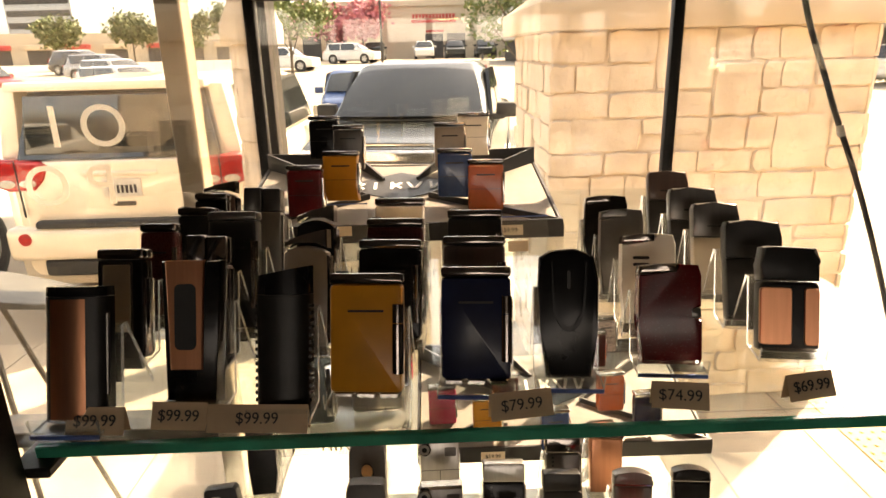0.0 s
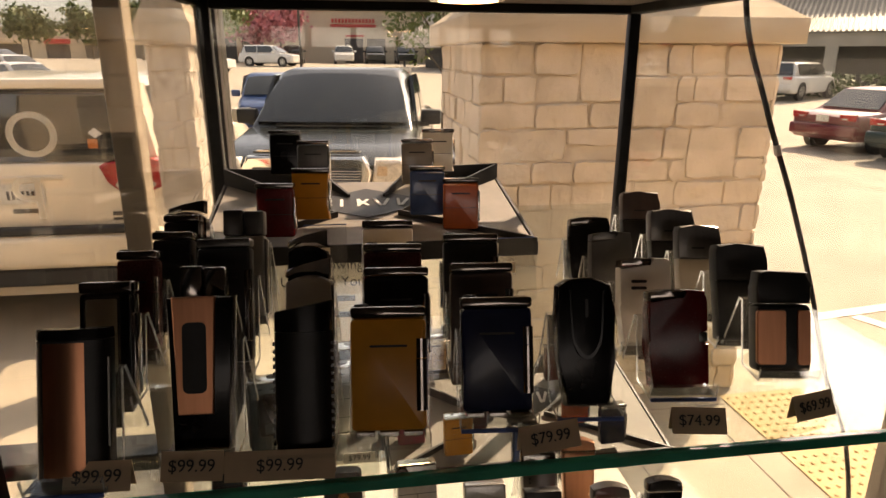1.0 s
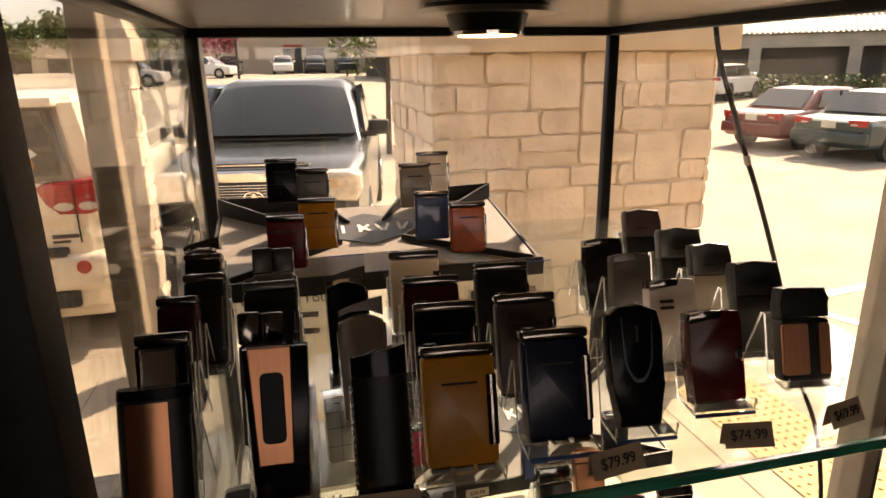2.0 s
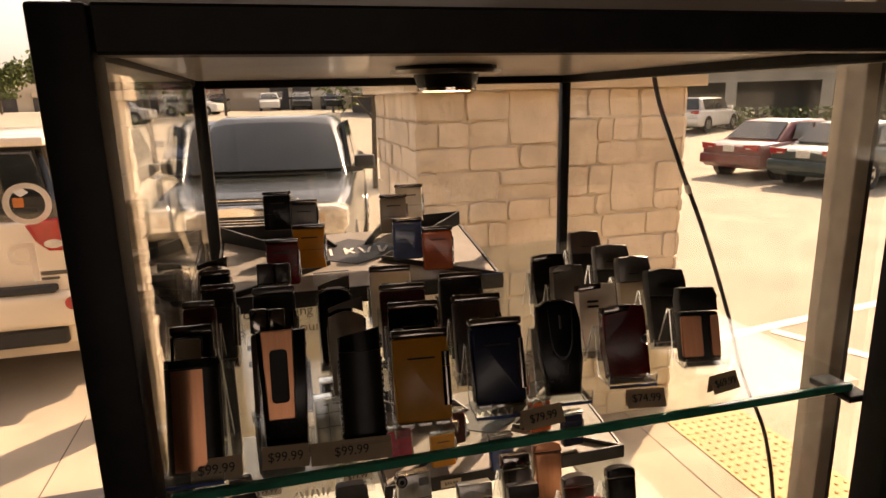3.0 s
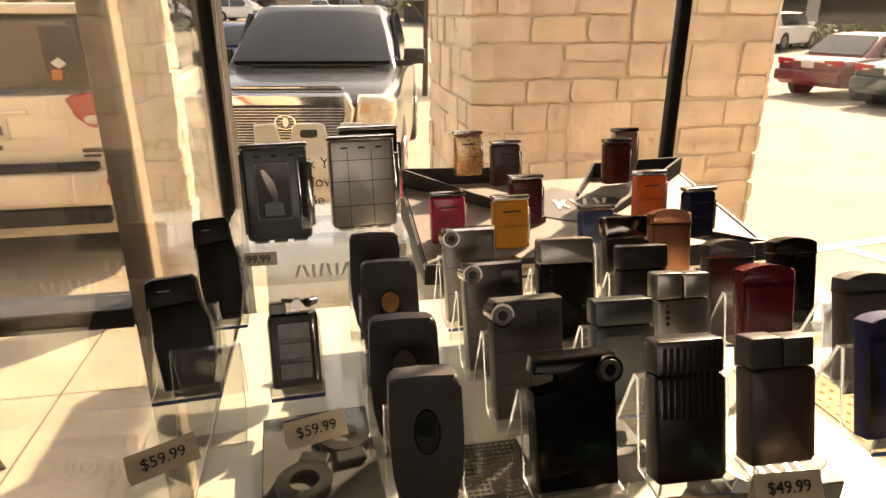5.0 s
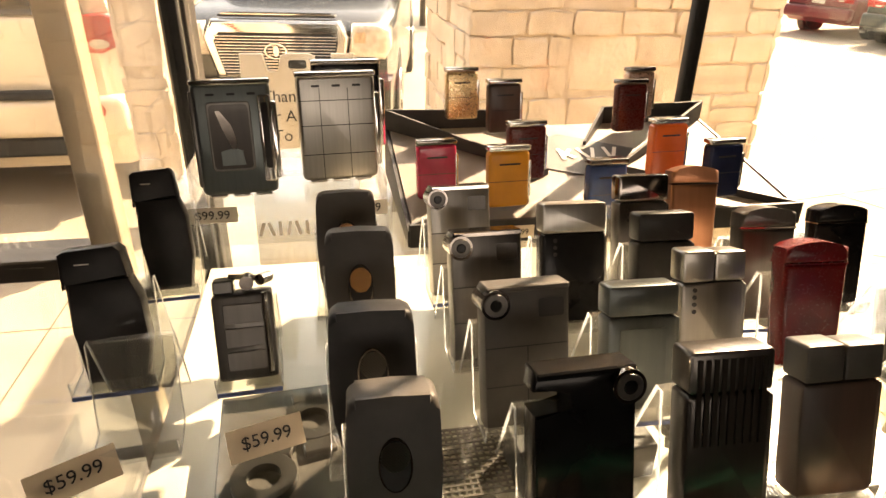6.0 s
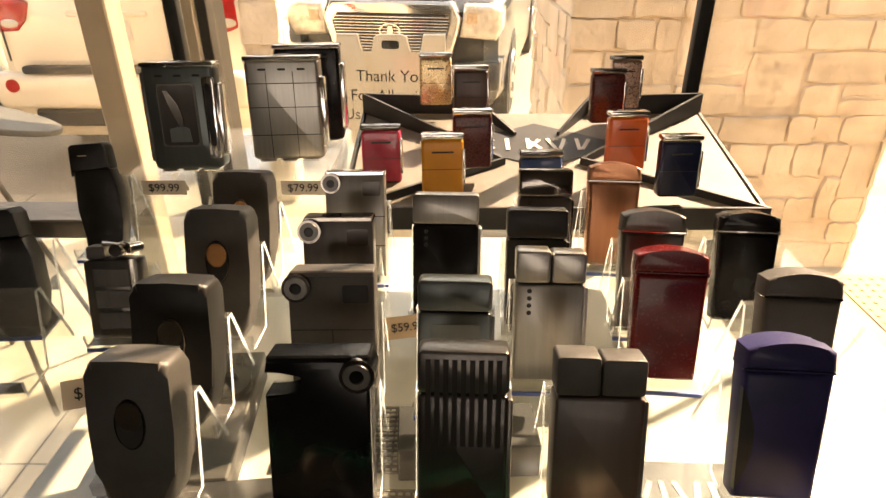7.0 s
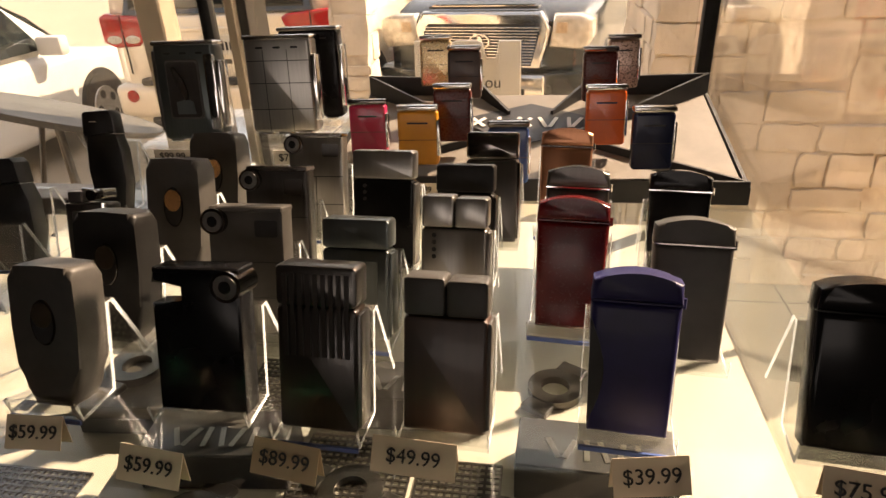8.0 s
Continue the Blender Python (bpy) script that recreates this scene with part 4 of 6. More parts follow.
lower = [
    (angular, -0.1505, -0.1145, 0.1806, 1.6627, 4, (), "matte black torch with a wedge lid", 1),
    (angular, -0.1394, -0.1083, 0.2732, 1.6697, 4, (), "matte black torch with a wedge lid", 1),
    (oil_lighter, -0.0819, -0.0529, 0.1673, 1.6479, 3, (), "gunmetal oil lighter with spark wheel", 1),
    (cutter, -0.0311, 0.0041, 0.2315, 1.6650, -2, (M_greym, M_mesh), "charcoal cutter with orange mesh oval", 0),
    (cutter, -0.0267, 0.0083, 0.1725, 1.6667, -2, (M_greym, M_mesh), "charcoal cutter with orange mesh oval", 0),
    (cutter, -0.0267, 0.0095, 0.1049, 1.6615, -2, (M_blackm, M_gun), "black cutter with an oval thumb rest", 0),
    (cutter, -0.0218, 0.0116, 0.0542, 1.6583, -2, (M_greym, M_gun), "charcoal cutter with a large oval thumb rest", 1),
    (pipe_lighter, 0.0380, 0.0756, 0.2387, 1.6619, 1, (M_silver, M_chrome, 1, M_gun), "brushed steel pipe lighter with a roller", 1),
    (pipe_lighter, 0.0380, 0.0757, 0.1703, 1.6625, 1, (M_gun, M_dark_chrome, 1, M_smoked), "gunmetal pipe lighter with a roller", 0),
    (pipe_lighter, 0.0421, 0.0821, 0.1166, 1.6604, 1, (M_greym, M_greym, 1, M_slot), "charcoal pipe lighter with a roller", 0),
    (pipe_lighter, 0.0463, 0.0865, 0.0571, 1.6581, 1, (M_blackl, M_blackl, -1, M_gun, False), "glossy black pipe lighter with a roller", 0),
    (jet, 0.0950, 0.1327, 0.1959, 1.6652, -2, (M_blackl, M_silver, 0, 3, False), "black torch lighter with a steel head", 0),
    (jet, 0.1012, 0.1359, 0.1165, 1.6561, -2, (M_teal, M_teal, 0, 0, False, True), "grey green lighter with a recessed panel", 1),
    (jet, 0.1039, 0.1383, 0.0534, 1.6641, -2, (M_smoked, M_gun, 9, 0, False), "smoked brown lighter with a ribbed metal head", 1),
    (jet, 0.1482, 0.1825, 0.1358, 1.6613, -2, (M_silver, M_silver, 0, 4), "brushed steel torch lighter with vent dots", 1),
    (jet, 0.1479, 0.1815, 0.1838, 1.6612, -2, (M_blackm, M_blackm, 0, 0, False), "plain matte black torch lighter", 0),
    (jet, 0.1593, 0.1926, 0.2358, 1.6650, -2, (M_gun, M_dark_chrome, 0, 3, False), "dark gunmetal torch lighter", 0),
    (jet, 0.1557, 0.1901, 0.0560, 1.6593, -2, (M_brown, M_greym), "brown wood grain lighter with a grey head", 0),
    (rounded, 0.2059, 0.2395, 0.2538, 1.6627, -5, (M_copper, M_dark_chrome), "brushed copper rounded lighter", 1),
    (rounded, 0.2101, 0.2444, 0.1812, 1.6620, -5, (M_gun, M_chrome), "gunmetal rounded lighter on an easel", 1),
    (rounded, 0.2060, 0.2413, 0.1367, 1.6615, -5, (M_red, M_red), "dark red rounded lighter on an easel", 1),
    (rounded, 0.2288, 0.2630, 0.0630, 1.6610, -4, (M_purple, M_purple), "violet blue rounded lighter on an easel", 1),
    (rounded, 0.2595, 0.2940, 0.1150, 1.6610, -4, (M_greym, M_dark_chrome), "charcoal rounded lighter on an easel", 0),
    (rounded, 0.2669, 0.2999, 0.1877, 1.6578, -5, (M_blackl, M_chrome), "glossy black rounded lighter on an easel", 0),
    (rounded, 0.3100, 0.3465, 0.0620, 1.6610, -5, (M_blackl, M_blackl), "glossy black lighter near the side glass", 0),
]
for build, xl, xr, yt, zt, yaw, args, label, film in lower:
    cut = build is cutter
    place("cigar_cutter" if cut else "lighter", label, build, xl, xr, yt, zt, ZL, 0.0135, LEAN_LO, yaw, args, True, bool(film), category="cutter" if cut else "lighter", group="cutters in the case" if cut else "lighters in the case")


# ---------------------------------------------------------------- display trays
def tray_height(u, v):
    """Platform height of the tray, u across and v to the back, 0 to 1."""
    return 0.012 + 0.030 * v


def tray(x0, x1, y0, y1, z, label):
    t = tagged(holder("display_tray", Matrix.Translation((x0, y0, z))), label, "display tray", "lighter trays")
    W, D = x1 - x0, y1 - y0
    part("lining", loft([[(0.003, 0.003, 0.0005), (W - 0.003, 0.003, 0.0005), (W - 0.003, 0.003, 0.012), (0.003, 0.003, 0.012)], [(0.003, D - 0.003, 0.0005), (W - 0.003, D - 0.003, 0.0005), (W - 0.003, D - 0.003, 0.042), (0.003, D - 0.003, 0.042)]]), M_tray_floor, t, "grey lining sloping to the front")

    def wall(a, b, za, zb, n="rim"):
        a, b = Vector((*a, 0)), Vector((*b, 0))
        k = (b - a).normalized().cross(Vector((0, 0, 1))) * 0.0014
        rings = [[tuple(p - k), tuple(p + k), tuple(p + k + Vector((0, 0, h))), tuple(p - k + Vector((0, 0, h)))] for p, h in ((a, za), (b, zb))]
        part(n, loft(rings), M_tray, t)
    wall((0, 0), (W, 0), 0.018, 0.018)
    for s, x in ((1, 0.0), (-1, W)):
        wall((x, 0), (x, D), 0.013, 0.043, "side_lip")
        wall((x, D), (x + s * W * 0.33, D), 0.061, 0.058)
        wall((x, D), (x + s * W * 0.40, D * 0.44), 0.061, 0.030, "divider")
        wall((x + s * W * 0.33, D), (x + s * W * 0.44, D * 0.72), 0.058, 0.038, "divider")
        wall((x, 0), (x + s * W * 0.40, D * 0.44), 0.018, 0.031, "divider")
    part("centre_plate", loft([[(W * 0.5 + u * W, D * v, tray_height(0, v) + k) for u, v in ((-0.24, 0.62), (0, 0.40), (0.24, 0.62), (0, 0.86))] for k in (0.0003, 0.0010)]), M_tray, t, "black diamond plate")
    # centre plate with a printed mark in plain strokes
    zc = tray_height(0, 0.62)
    pm = Matrix.Translation((W * 0.5, D * 0.62, zc + 0.0012)) @ pose(0, 0, 0, math.degrees(math.atan2(0.030, D)), 0, 0)
    mark = bmesh.new()
    for i, (dx, tilt) in enumerate(((-0.040, 35), (-0.040, -35), (-0.024, 0), (-0.008, 0), (-0.004, 35), (-0.004, -35), (0.010, 18), (0.018, -18), (0.030, 0), (0.036, -25))):
        r = bmesh.ops.create_cube(mark, size=1, matrix=Matrix.Translation((dx * 1.15, 0, 0.0006)) @ pose(0, 0, 0, 0, 0, tilt) @ Matrix.Diagonal((0.0034, 0.020, 0.0003, 1)))
    pk = part("printed_mark", mark, M_logo, t)
    pk.matrix_local = pm
    return t


tray(-0.138, 0.183, 0.297, 0.476, ZS + 0.0003, "black angled display tray holding small bright lighters")
tray(0.034, 0.356, 0.300, 0.468, ZL + 0.0003, "black angled display tray holding small bright lighters")


def mini(xl, xr, yt, ztop, h, body, label, yaw, trim=M_dark_chrome, waist=False):
    w = xr - xl
    m = Matrix.Translation(((xl + xr) / 2, yt, ztop - h * 0.99)) @ pose(0, 0, 0, -7, 0, yaw)
    th = tagged(holder("mini_lighter", m), label, "lighter", "small lighters on the trays")
    d = 0.0115
    if waist:
        part("body", prism([(-w * 0.42, 0), (w * 0.5, 0), (w * 0.42, h * 0.3), (w * 0.40, h * 0.6), (w * 0.5, h * 0.9), (-w * 0.5, h * 0.9), (-w * 0.5, h * 0.3)], -d / 2, d / 2, 0.0014), body, th)
    else:
        part("body", prism(rrect(w, h * 0.90, 0.003, 0), -d / 2, d / 2, 0.0024, 3), body, th)
    part("cap", prism(rrect(w * 1.02, h * 0.09, 0.0014, h * 0.905), -d / 2 - 0.0003, d / 2 + 0.0003, 0.001), trim, th, "metal cap")
    part("cap_hole", rod((-w * 0.2, 0, h * 0.995), (-w * 0.2, 0, h * 1.002), d * 0.22, None, 12), M_slot, th)
    slot(th, 0, h * 0.70, w * 0.52, h * 0.028, d)
    part("lever", prism(rrect(0.0026, h * 0.6, 0.001, h * 0.15, 2, w / 2), -d / 2 + 0.0005, d / 2 - 0.001, 0.0005), M_chrome, th, "bright side lever")
    part("fold", box(-w * 0.49, w * 0.49, -d / 2 - 0.0002, -d / 2 + 0.001, h * 0.42, h * 0.42 + 0.0004), M_slot, th)
    return th


for xl, xr, yt, zt, body, label, wst in (
        (-0.0829, -0.0481, 0.4546, 1.9542, M_blackl, "small glossy black lighter on a tray", False),
        (-0.0506, -0.0168, 0.4214, 1.9467, M_gun, "small gunmetal lighter on a tray", False),
        (-0.0813, -0.0469, 0.3080, 1.9225, M_red, "small dark red lighter on a tray", False),
        (-0.0510, -0.0154, 0.3415, 1.9300, M_yellow, "small amber lighter with a waisted body", True),
        (0.0623, 0.0969, 0.4225, 1.9465, M_beige, "small dull beige lighter on a tray", False),
        (0.0910, 0.1280, 0.4654, 1.9524, M_white, "small white lighter with a waisted body", True),
        (0.0640, 0.0992, 0.3478, 1.9287, M_blue, "small dark blue lighter on a tray", False),
        (0.0927, 0.1271, 0.3133, 1.9223, M_orange_shaded, "small orange lighter on a tray, darkened for shade", False)):
    mini(xl, xr, yt, zt, 0.050, body, label, -5, waist=wst)
for xl, xr, yt, zt, body, label, trim in (
        (0.0887, 0.1184, 0.4550, 1.6927, M_gold, "small pale gold lighter on a tray", M_chrome),
        (0.1201, 0.1502, 0.4220, 1.6882, M_brown, "small dark brown lighter on a tray", M_chrome),
        (0.2399, 0.2691, 0.4198, 1.6859, M_maroon, "small maroon lighter on a tray", M_dark_chrome),
        (0.2630, 0.2907, 0.4498, 1.6910, M_rose, "small pale rose lighter on a tray", M_dark_chrome),
        (0.1189, 0.1495, 0.3477, 1.6709, M_maroon, "small translucent brown-red lighter", M_chrome),
        (0.0953, 0.1269, 0.3166, 1.6613, M_yellow, "small golden yellow lighter on a tray", M_chrome),
        (0.0464, 0.0778, 0.3491, 1.6579, M_pink, "small raspberry red lighter beside a tray", M_dark_chrome),
        (0.1674, 0.1977, 0.2986, 1.6538, M_blue, "small blue lighter on a tray", M_dark_chrome),
        (0.2400, 0.2707, 0.3463, 1.6695, M_orange, "small bright orange lighter on a tray", M_chrome),
        (0.2727, 0.3025, 0.3144, 1.6606, M_navy, "small navy lighter on a tray", M_chrome)):
    mini(xl, xr, yt, zt, 0.047, body, label, 3, trim)

# acrylic riser block with two big lighters
riser = tagged(holder("acrylic_riser", Matrix.Translation((-0.060, 0.385, ZL))), "clear acrylic riser box with price strips", "riser")
RX0, RX1, RY0, RY1 = -0.075, 0.084, -0.062, 0.062
o = part("riser_top", box(RX0, RX1, RY0, RY1, 0.0315, 0.0340, 0.0004), M_acrylic, riser)
o.visible_shadow = False
for x in (RX0, RX1 - 0.0025):
    o = part("riser_side", box(x, x + 0.0025, RY0, RY1, 0.0003, 0.0312), M_acrylic, riser)
    o.visible_shadow = False
part("riser_front", box(RX0 + 0.0028, RX1 - 0.0028, RY0 - 0.0012, RY0 + 0.001, 0.0003, 0.0312), M_acrylic, riser, "clear front").visible_shadow = False
bm = bmesh.new()
for i in range(7):
    bmesh.ops.create_cube(bm, size=1, matrix=Matrix.Translation((-0.012 + i * 0.0065, RY0 - 0.0016, 0.012)) @ pose(0, 0, 0, 0, (18, -18, 0, 12, -12, 0, 20)[i], 0) @ Matrix.Diagonal((0.0022, 0.0004, 0.011, 1)))
part("printed_mark", bm, M_logo, riser)
table_z = ZL + 0.0340
for kind, xl, xr, yf, lean, lab in ((0, -0.110, -0.058, 0.337, 9, "large grey green table lighter with clear tank"), (1, -0.041, 0.016, 0.358, 7, "large brushed steel table lighter, scored grid"), (2, -0.030, 0.024, 0.405, 5, "large black table lighter with chrome cap")):
    place("table_lighter", lab, table_lighter, xl, xr, yf, 1.7105, table_z, 0.020, lean, 4.0, (kind,), False, group="table lighters on the riser", category="lighter")


# ---------------------------------------------------------------- price tags
def tag(x, y, z, w, h, text, size, yaw, lean=28, material=None, wide=0.0):
    t = tagged(holder("price_tag", Matrix.Translation((x, y, z)) @ pose(0, 0, 0, -lean, 0, yaw)), "folded tan card price tag reading " + text, "price tag", "price tags")
    part("card", box(-w / 2, w / 2, 0, 0.0004, 0, h), material or M_card, t)
    part("card_fold", loft([[(-w / 2, 0.0, h), (w / 2, 0.0, h), (w / 2, 0.0005, h - 0.0004), (-w / 2, 0.0005, h - 0.0004)], [(-w / 2, h * 0.5, h * 0.15), (w / 2, h * 0.5, h * 0.15), (w / 2, h * 0.5 + 0.0005, h * 0.15), (-w / 2, h * 0.5 + 0.0005, h * 0.15)]]), material or M_card, t)
    lettering(text, size, M_ink, "price", t, Matrix.Translation((wide, -0.0006, h / 2)) @ pose(0, 0, 0, 90, 0, 0), 0.0002)
    return t


for x, y, w, text, yaw, wide in ((-0.113, -0.018, 0.029, "$99.99", -3, 0), (-0.073, -0.016, 0.028, "$99.99", -6, 0), (-0.033, -0.021, 0.050, "$99.99", -4, 0), (0.098, -0.017, 0.032, "$79.99", 8, 0), (0.178, -0.014, 0.028, "$74.99", -10, 0), (0.249, -0.009, 0.027, "$69.99", 10, 0)):
    tag(x, y, ZS + 0.0004, w, 0.0135, text, 0.0078, yaw, wide=wide)
for x, y, w, text, yaw in ((0.001, 0.014, 0.024, "$59.99", 3), (0.061, 0.002, 0.027, "$59.99", -6), (0.113, 0.011, 0.027, "$89.99", -8), (0.163, 0.018, 0.032, "$49.99", -4), (0.253, 0.019, 0.027, "$39.99", 10), (-0.055, 0.104, 0.031, "$59.99", 16), (-0.130, 0.094, 0.032, "$59.99", 28), (0.325, 0.02, 0.027, "$75.99", -8)):
    tag(x, y, ZL + 0.0004, w * 1.06, 0.0142, text, 0.0080, yaw, 32, M_card if text == "$89.99" else M_cream_card)
tag(0.093, 0.160, ZL + 0.0004, 0.026, 0.0130, "$59.99", 0.0068, 12, 20)
for x, text in ((-0.105, "$99.99"), (0.003, "$79.99")):
    tag(x, 0.3205, ZL + 0.0195, 0.034, 0.0115, text, 0.0088, 0, 4, M_white)
tag(0.115, 0.2965, ZL + 0.004, 0.026, 0.0100, "$59.99", 0.0062, 0, 2, M_cream_card)
tag(0.130, 0.2935, ZS + 0.004, 0.028, 0.0100, "$59.99", 0.0062, 0, 2, M_cream_card)

# clear leaflet holders standing empty, and one with a pale leaflet
def leaflet(x, y, z, w, h, lean, yaw, label):
    t = tagged(holder("leaflet_stand", Matrix.Translation((x, y, z)) @ pose(0, 0, 0, -lean, 0, yaw)), label, "leaflet stand")
    o = part("clear_sheet", box(-w / 2, w / 2, 0, 0.0016, 0, h, 0.0003), M_acrylic, t)
    o.visible_shadow = False
    part("blue_edge", box(-w / 2, w / 2, 0.0002, 0.0014, h + 0.0001, h + 0.001), M_blue_film, t)
    part("small_label", box(-w * 0.28, w * 0.1, -0.0006, -0.0002, h * 0.45, h * 0.62), M_cream_card, t)
    return t


leaflet(0.128, 0.180, ZS + 0.0003, 0.042, 0.050, 20, 0, "clear acrylic card stand with a blue edge")
leaflet(-0.018, 0.240, ZS + 0.0003, 0.036, 0.050, 16, 0, "clear acrylic card stand with a blue edge")

# an empty easel in front of the wedge-lid torch
easel(-0.112, 0.118, ZL + 0.0004, 5, LEAN_LO, 0.036, 0.042, False)

# things lying on the white deck under the lower shelf
mat_box = tagged(holder("presentation_box", Matrix.Translation((-0.060, 0.192, ZD + 0.0003)) @ pose(0, 0, 0, 0, 0, 4)), "flat dark grey presentation box lying on the white deck", "box")
part("box_lid", box(-0.040, 0.040, -0.062, 0.062, 0.0142, 0.024, 0.001), M_greym, mat_box, "dark grey lid")
part("box_body", box(-0.039, 0.039, -0.061, 0.061, 0, 0.014, 0.001), M_tray, mat_box)
for x, y, yaw in ((0.018, 0.113, 6), (0.244, 0.126, -2), (0.128, 0.175, 3)):
    b = tagged(holder("gift_box", Matrix.Translation((x, y, ZD + 0.0003)) @ pose(0, 0, 0, 0, 0, yaw)), "flat black gift box with a white mark", "box", "gift boxes on the deck")
    part("box_body", box(-0.045, 0.045, -0.020, 0.020, 0, 0.027, 0.001), M_tray, b)
    bm = bmesh.new()
    for i in range(6):
        bmesh.ops.create_cube(bm, size=1, matrix=Matrix.Translation((-0.024 + i * 0.0095, -0.004, 0.0273)) @ pose(0, 0, 0, 0, 0, (24, -24, 0, 14, -14, 0)[i]) @ Matrix.Diagonal((0.0032, 0.016, 0.0004, 1)))
    part("printed_mark", bm, M_silver, b)
for x, y, z, yaw in ((-0.070, 0.168, 0.0245, 75), (-0.042, 0.214, 0.0245, 100), (0.017, 0.068, 0, 70), (0.104, 0.098, 0, -20), (0.190, 0.085, 0, 10), (0.222, 0.205, 0, 60)):
    c = tagged(holder("ring_cutter", Matrix.Translation((x, y, ZD + 0.0003 + z)) @ pose(0, 0, 0, 0, 0, yaw)), "dark metal ring cutter lying under the lower shelf", "cutter", "ring cutters on the deck")
    bm = bmesh.new()
    n = 28
    ro, ri = 0.019, 0.010
    rings = []
    for i in range(n + 1):
        a = 2 * math.pi * i / n
        rings.append([(ri * math.cos(a), ri * math.sin(a), 0), (ro * math.cos(a), ro * math.sin(a), 0), (ro * math.cos(a), ro * math.sin(a), 0.006), (ri * math.cos(a), ri * math.sin(a), 0.006)])
    loft(rings, bm, caps=False)
    bmesh.ops.remove_doubles(bm, verts=bm.verts, dist=1e-5)
    part("ring", bm, M_gun, c)
    part("wing", box(-0.030, -0.0185, -0.010, 0.010, 0.0004, 0.0055, 0.001), M_gun, c)
    part("wing", box(0.0185, 0.030, -0.010, 0.010, 0.0004, 0.0055, 0.001), M_gun, c)

for x, y, w, d in ((-0.100, 0.070, 0.075, 0.050), (0.100, 0.105, 0.070, 0.080), (0.165, 0.098, 0.050, 0.065), (0.060, 0.19, 0.12, 0.06)):
    mt = tagged(holder("mesh_tray", Matrix.Translation((x, y, ZD + 0.0003))), "flat dark perforated metal tray on the deck", "tray", "perforated trays on the deck")
    bm = bmesh.new()
    nx, ny = int(w / 0.0045), int(d / 0.0045)
    for i in range(nx + 1):
        u = -w / 2 + w * i / nx
        box(u - 0.0008, u + 0.0008, -d / 2, d / 2, 0.0002, 0.0012, bm=bm)
    for j in range(ny + 1):
        v = -d / 2 + d * j / ny
        box(-w / 2, w / 2, v - 0.0008, v + 0.0008, 0.0004, 0.0014, bm=bm)
    part("mesh", bm, M_gun, mt)


# ---------------------------------------------------------------- outdoors: ground
def ground_z(x, y):
    """The lot lies flat near the shop and climbs gently beyond."""
    u = min(1.0, max(0.0, (y - 14.0) / 46.0))
    return -0.06 + 1.36 * u * u * (3 - 2 * u) * 1.0


gx = [-900, -300, -120, -60, -30, -15, -8, -4, 0, 4, 8, 15, 30, 60, 120, 300, 900]
gy = [WY + 0.15, 2, 4, 6, 8, 11, 14, 17, 20, 24, 28, 32, 36, 40, 44, 48, 52, 56, 60, 70, 90, 150, 400, 2500]
bm = bmesh.new()
vs = [[bm.verts.new((x, y, ground_z(x, y))) for x in gx] for y in gy]
for a, b in zip(vs, vs[1:]):
    for i in range(len(gx) - 1):
        bm.faces.new((a[i], a[i + 1], b[i + 1], b[i]))
structure("ground", bm, M_lot, "pale worn asphalt parking lot rising gently", "ground")
bm = box(-40, 3.40, WY + 0.15, 4.10, -0.10, 0.0, 0.008)
structure("pavement", bm, M_concrete, "pale concrete sidewalk in front of the shop", "pavement")
pv = bpy.data.objects["pavement"]
for x in (-2.9, -1.45, 0.0, 1.45, 2.05):
    part("joint", box(x - 0.004, x + 0.004, WY + 0.16, 4.09, 0.0, 0.0015), M_ramp, pv)
for y in (1.55, 2.85):
    part("joint", box(-12, 3.39, y - 0.004, y + 0.004, 0.0, 0.0012), M_ramp, pv)
pad = tagged(part("tactile_pad", box(2.24, 2.80, 1.10, 2.95, 0.0022, 0.006), M_tactile), "yellow tactile warning pad with rows of domes", "tactile pad", kind="structure")
dome = bmesh.new()
for i in range(9):
    for j in range(30):
        bmesh.ops.create_cone(dome, cap_ends=True, segments=8, radius1=0.012, radius2=0.007, depth=0.006, matrix=Matrix.Translation((2.275 + i * 0.061, 1.13 + j * 0.061, 0.009)))
tagged(part("domes", dome, M_tactile, pad), kind="stuff")
lot = bpy.data.objects["ground"]
for x0, y0, x1, y1 in ((3.43, 4.06, 6.2, 4.45), (4.18, 4.08, 4.9, 2.4), (3.46, 3.14, 3.75, 3.02)):
    d = Vector((x1 - x0, y1 - y0, 0)).normalized().cross(Vector((0, 0, 1))) * 0.06
    bm = bmesh.new()
    q = [Vector((x0, y0, -0.054)), Vector((x1, y1, -0.054))]
    bm.faces.new([bm.verts.new(p) for p in (q[0] - d, q[1] - d, q[1] + d, q[0] + d)])
    part("painted_line", bm, M_line, lot)
for i in range(9):
    x = -16 + i * 5.5
    bm = bmesh.new()
    bm.faces.new([bm.verts.new(p) for p in ((x, 26, ground_z(0, 26) + 0.01), (x + 0.12, 26, ground_z(0, 26) + 0.01), (x + 0.12, 28, ground_z(0, 28) + 0.01), (x, 28, ground_z(0, 28) + 0.01))])
    part("painted_line", bm, M_line, lot)
# low planter kerb beside the pillar
structure("kerb", box(-0.25, 0.60, 4.20, 4.38, -0.07, 0.10, 0.02), M_concrete, "short concrete wheel stop beside the pillar", "kerb")


# ---------------------------------------------------------------- stone pillar
PX0, PX1, PYF, PYB, PZ = 0.685, 2.39, 3.02, 4.40, 2.10
rng = random.Random(11)


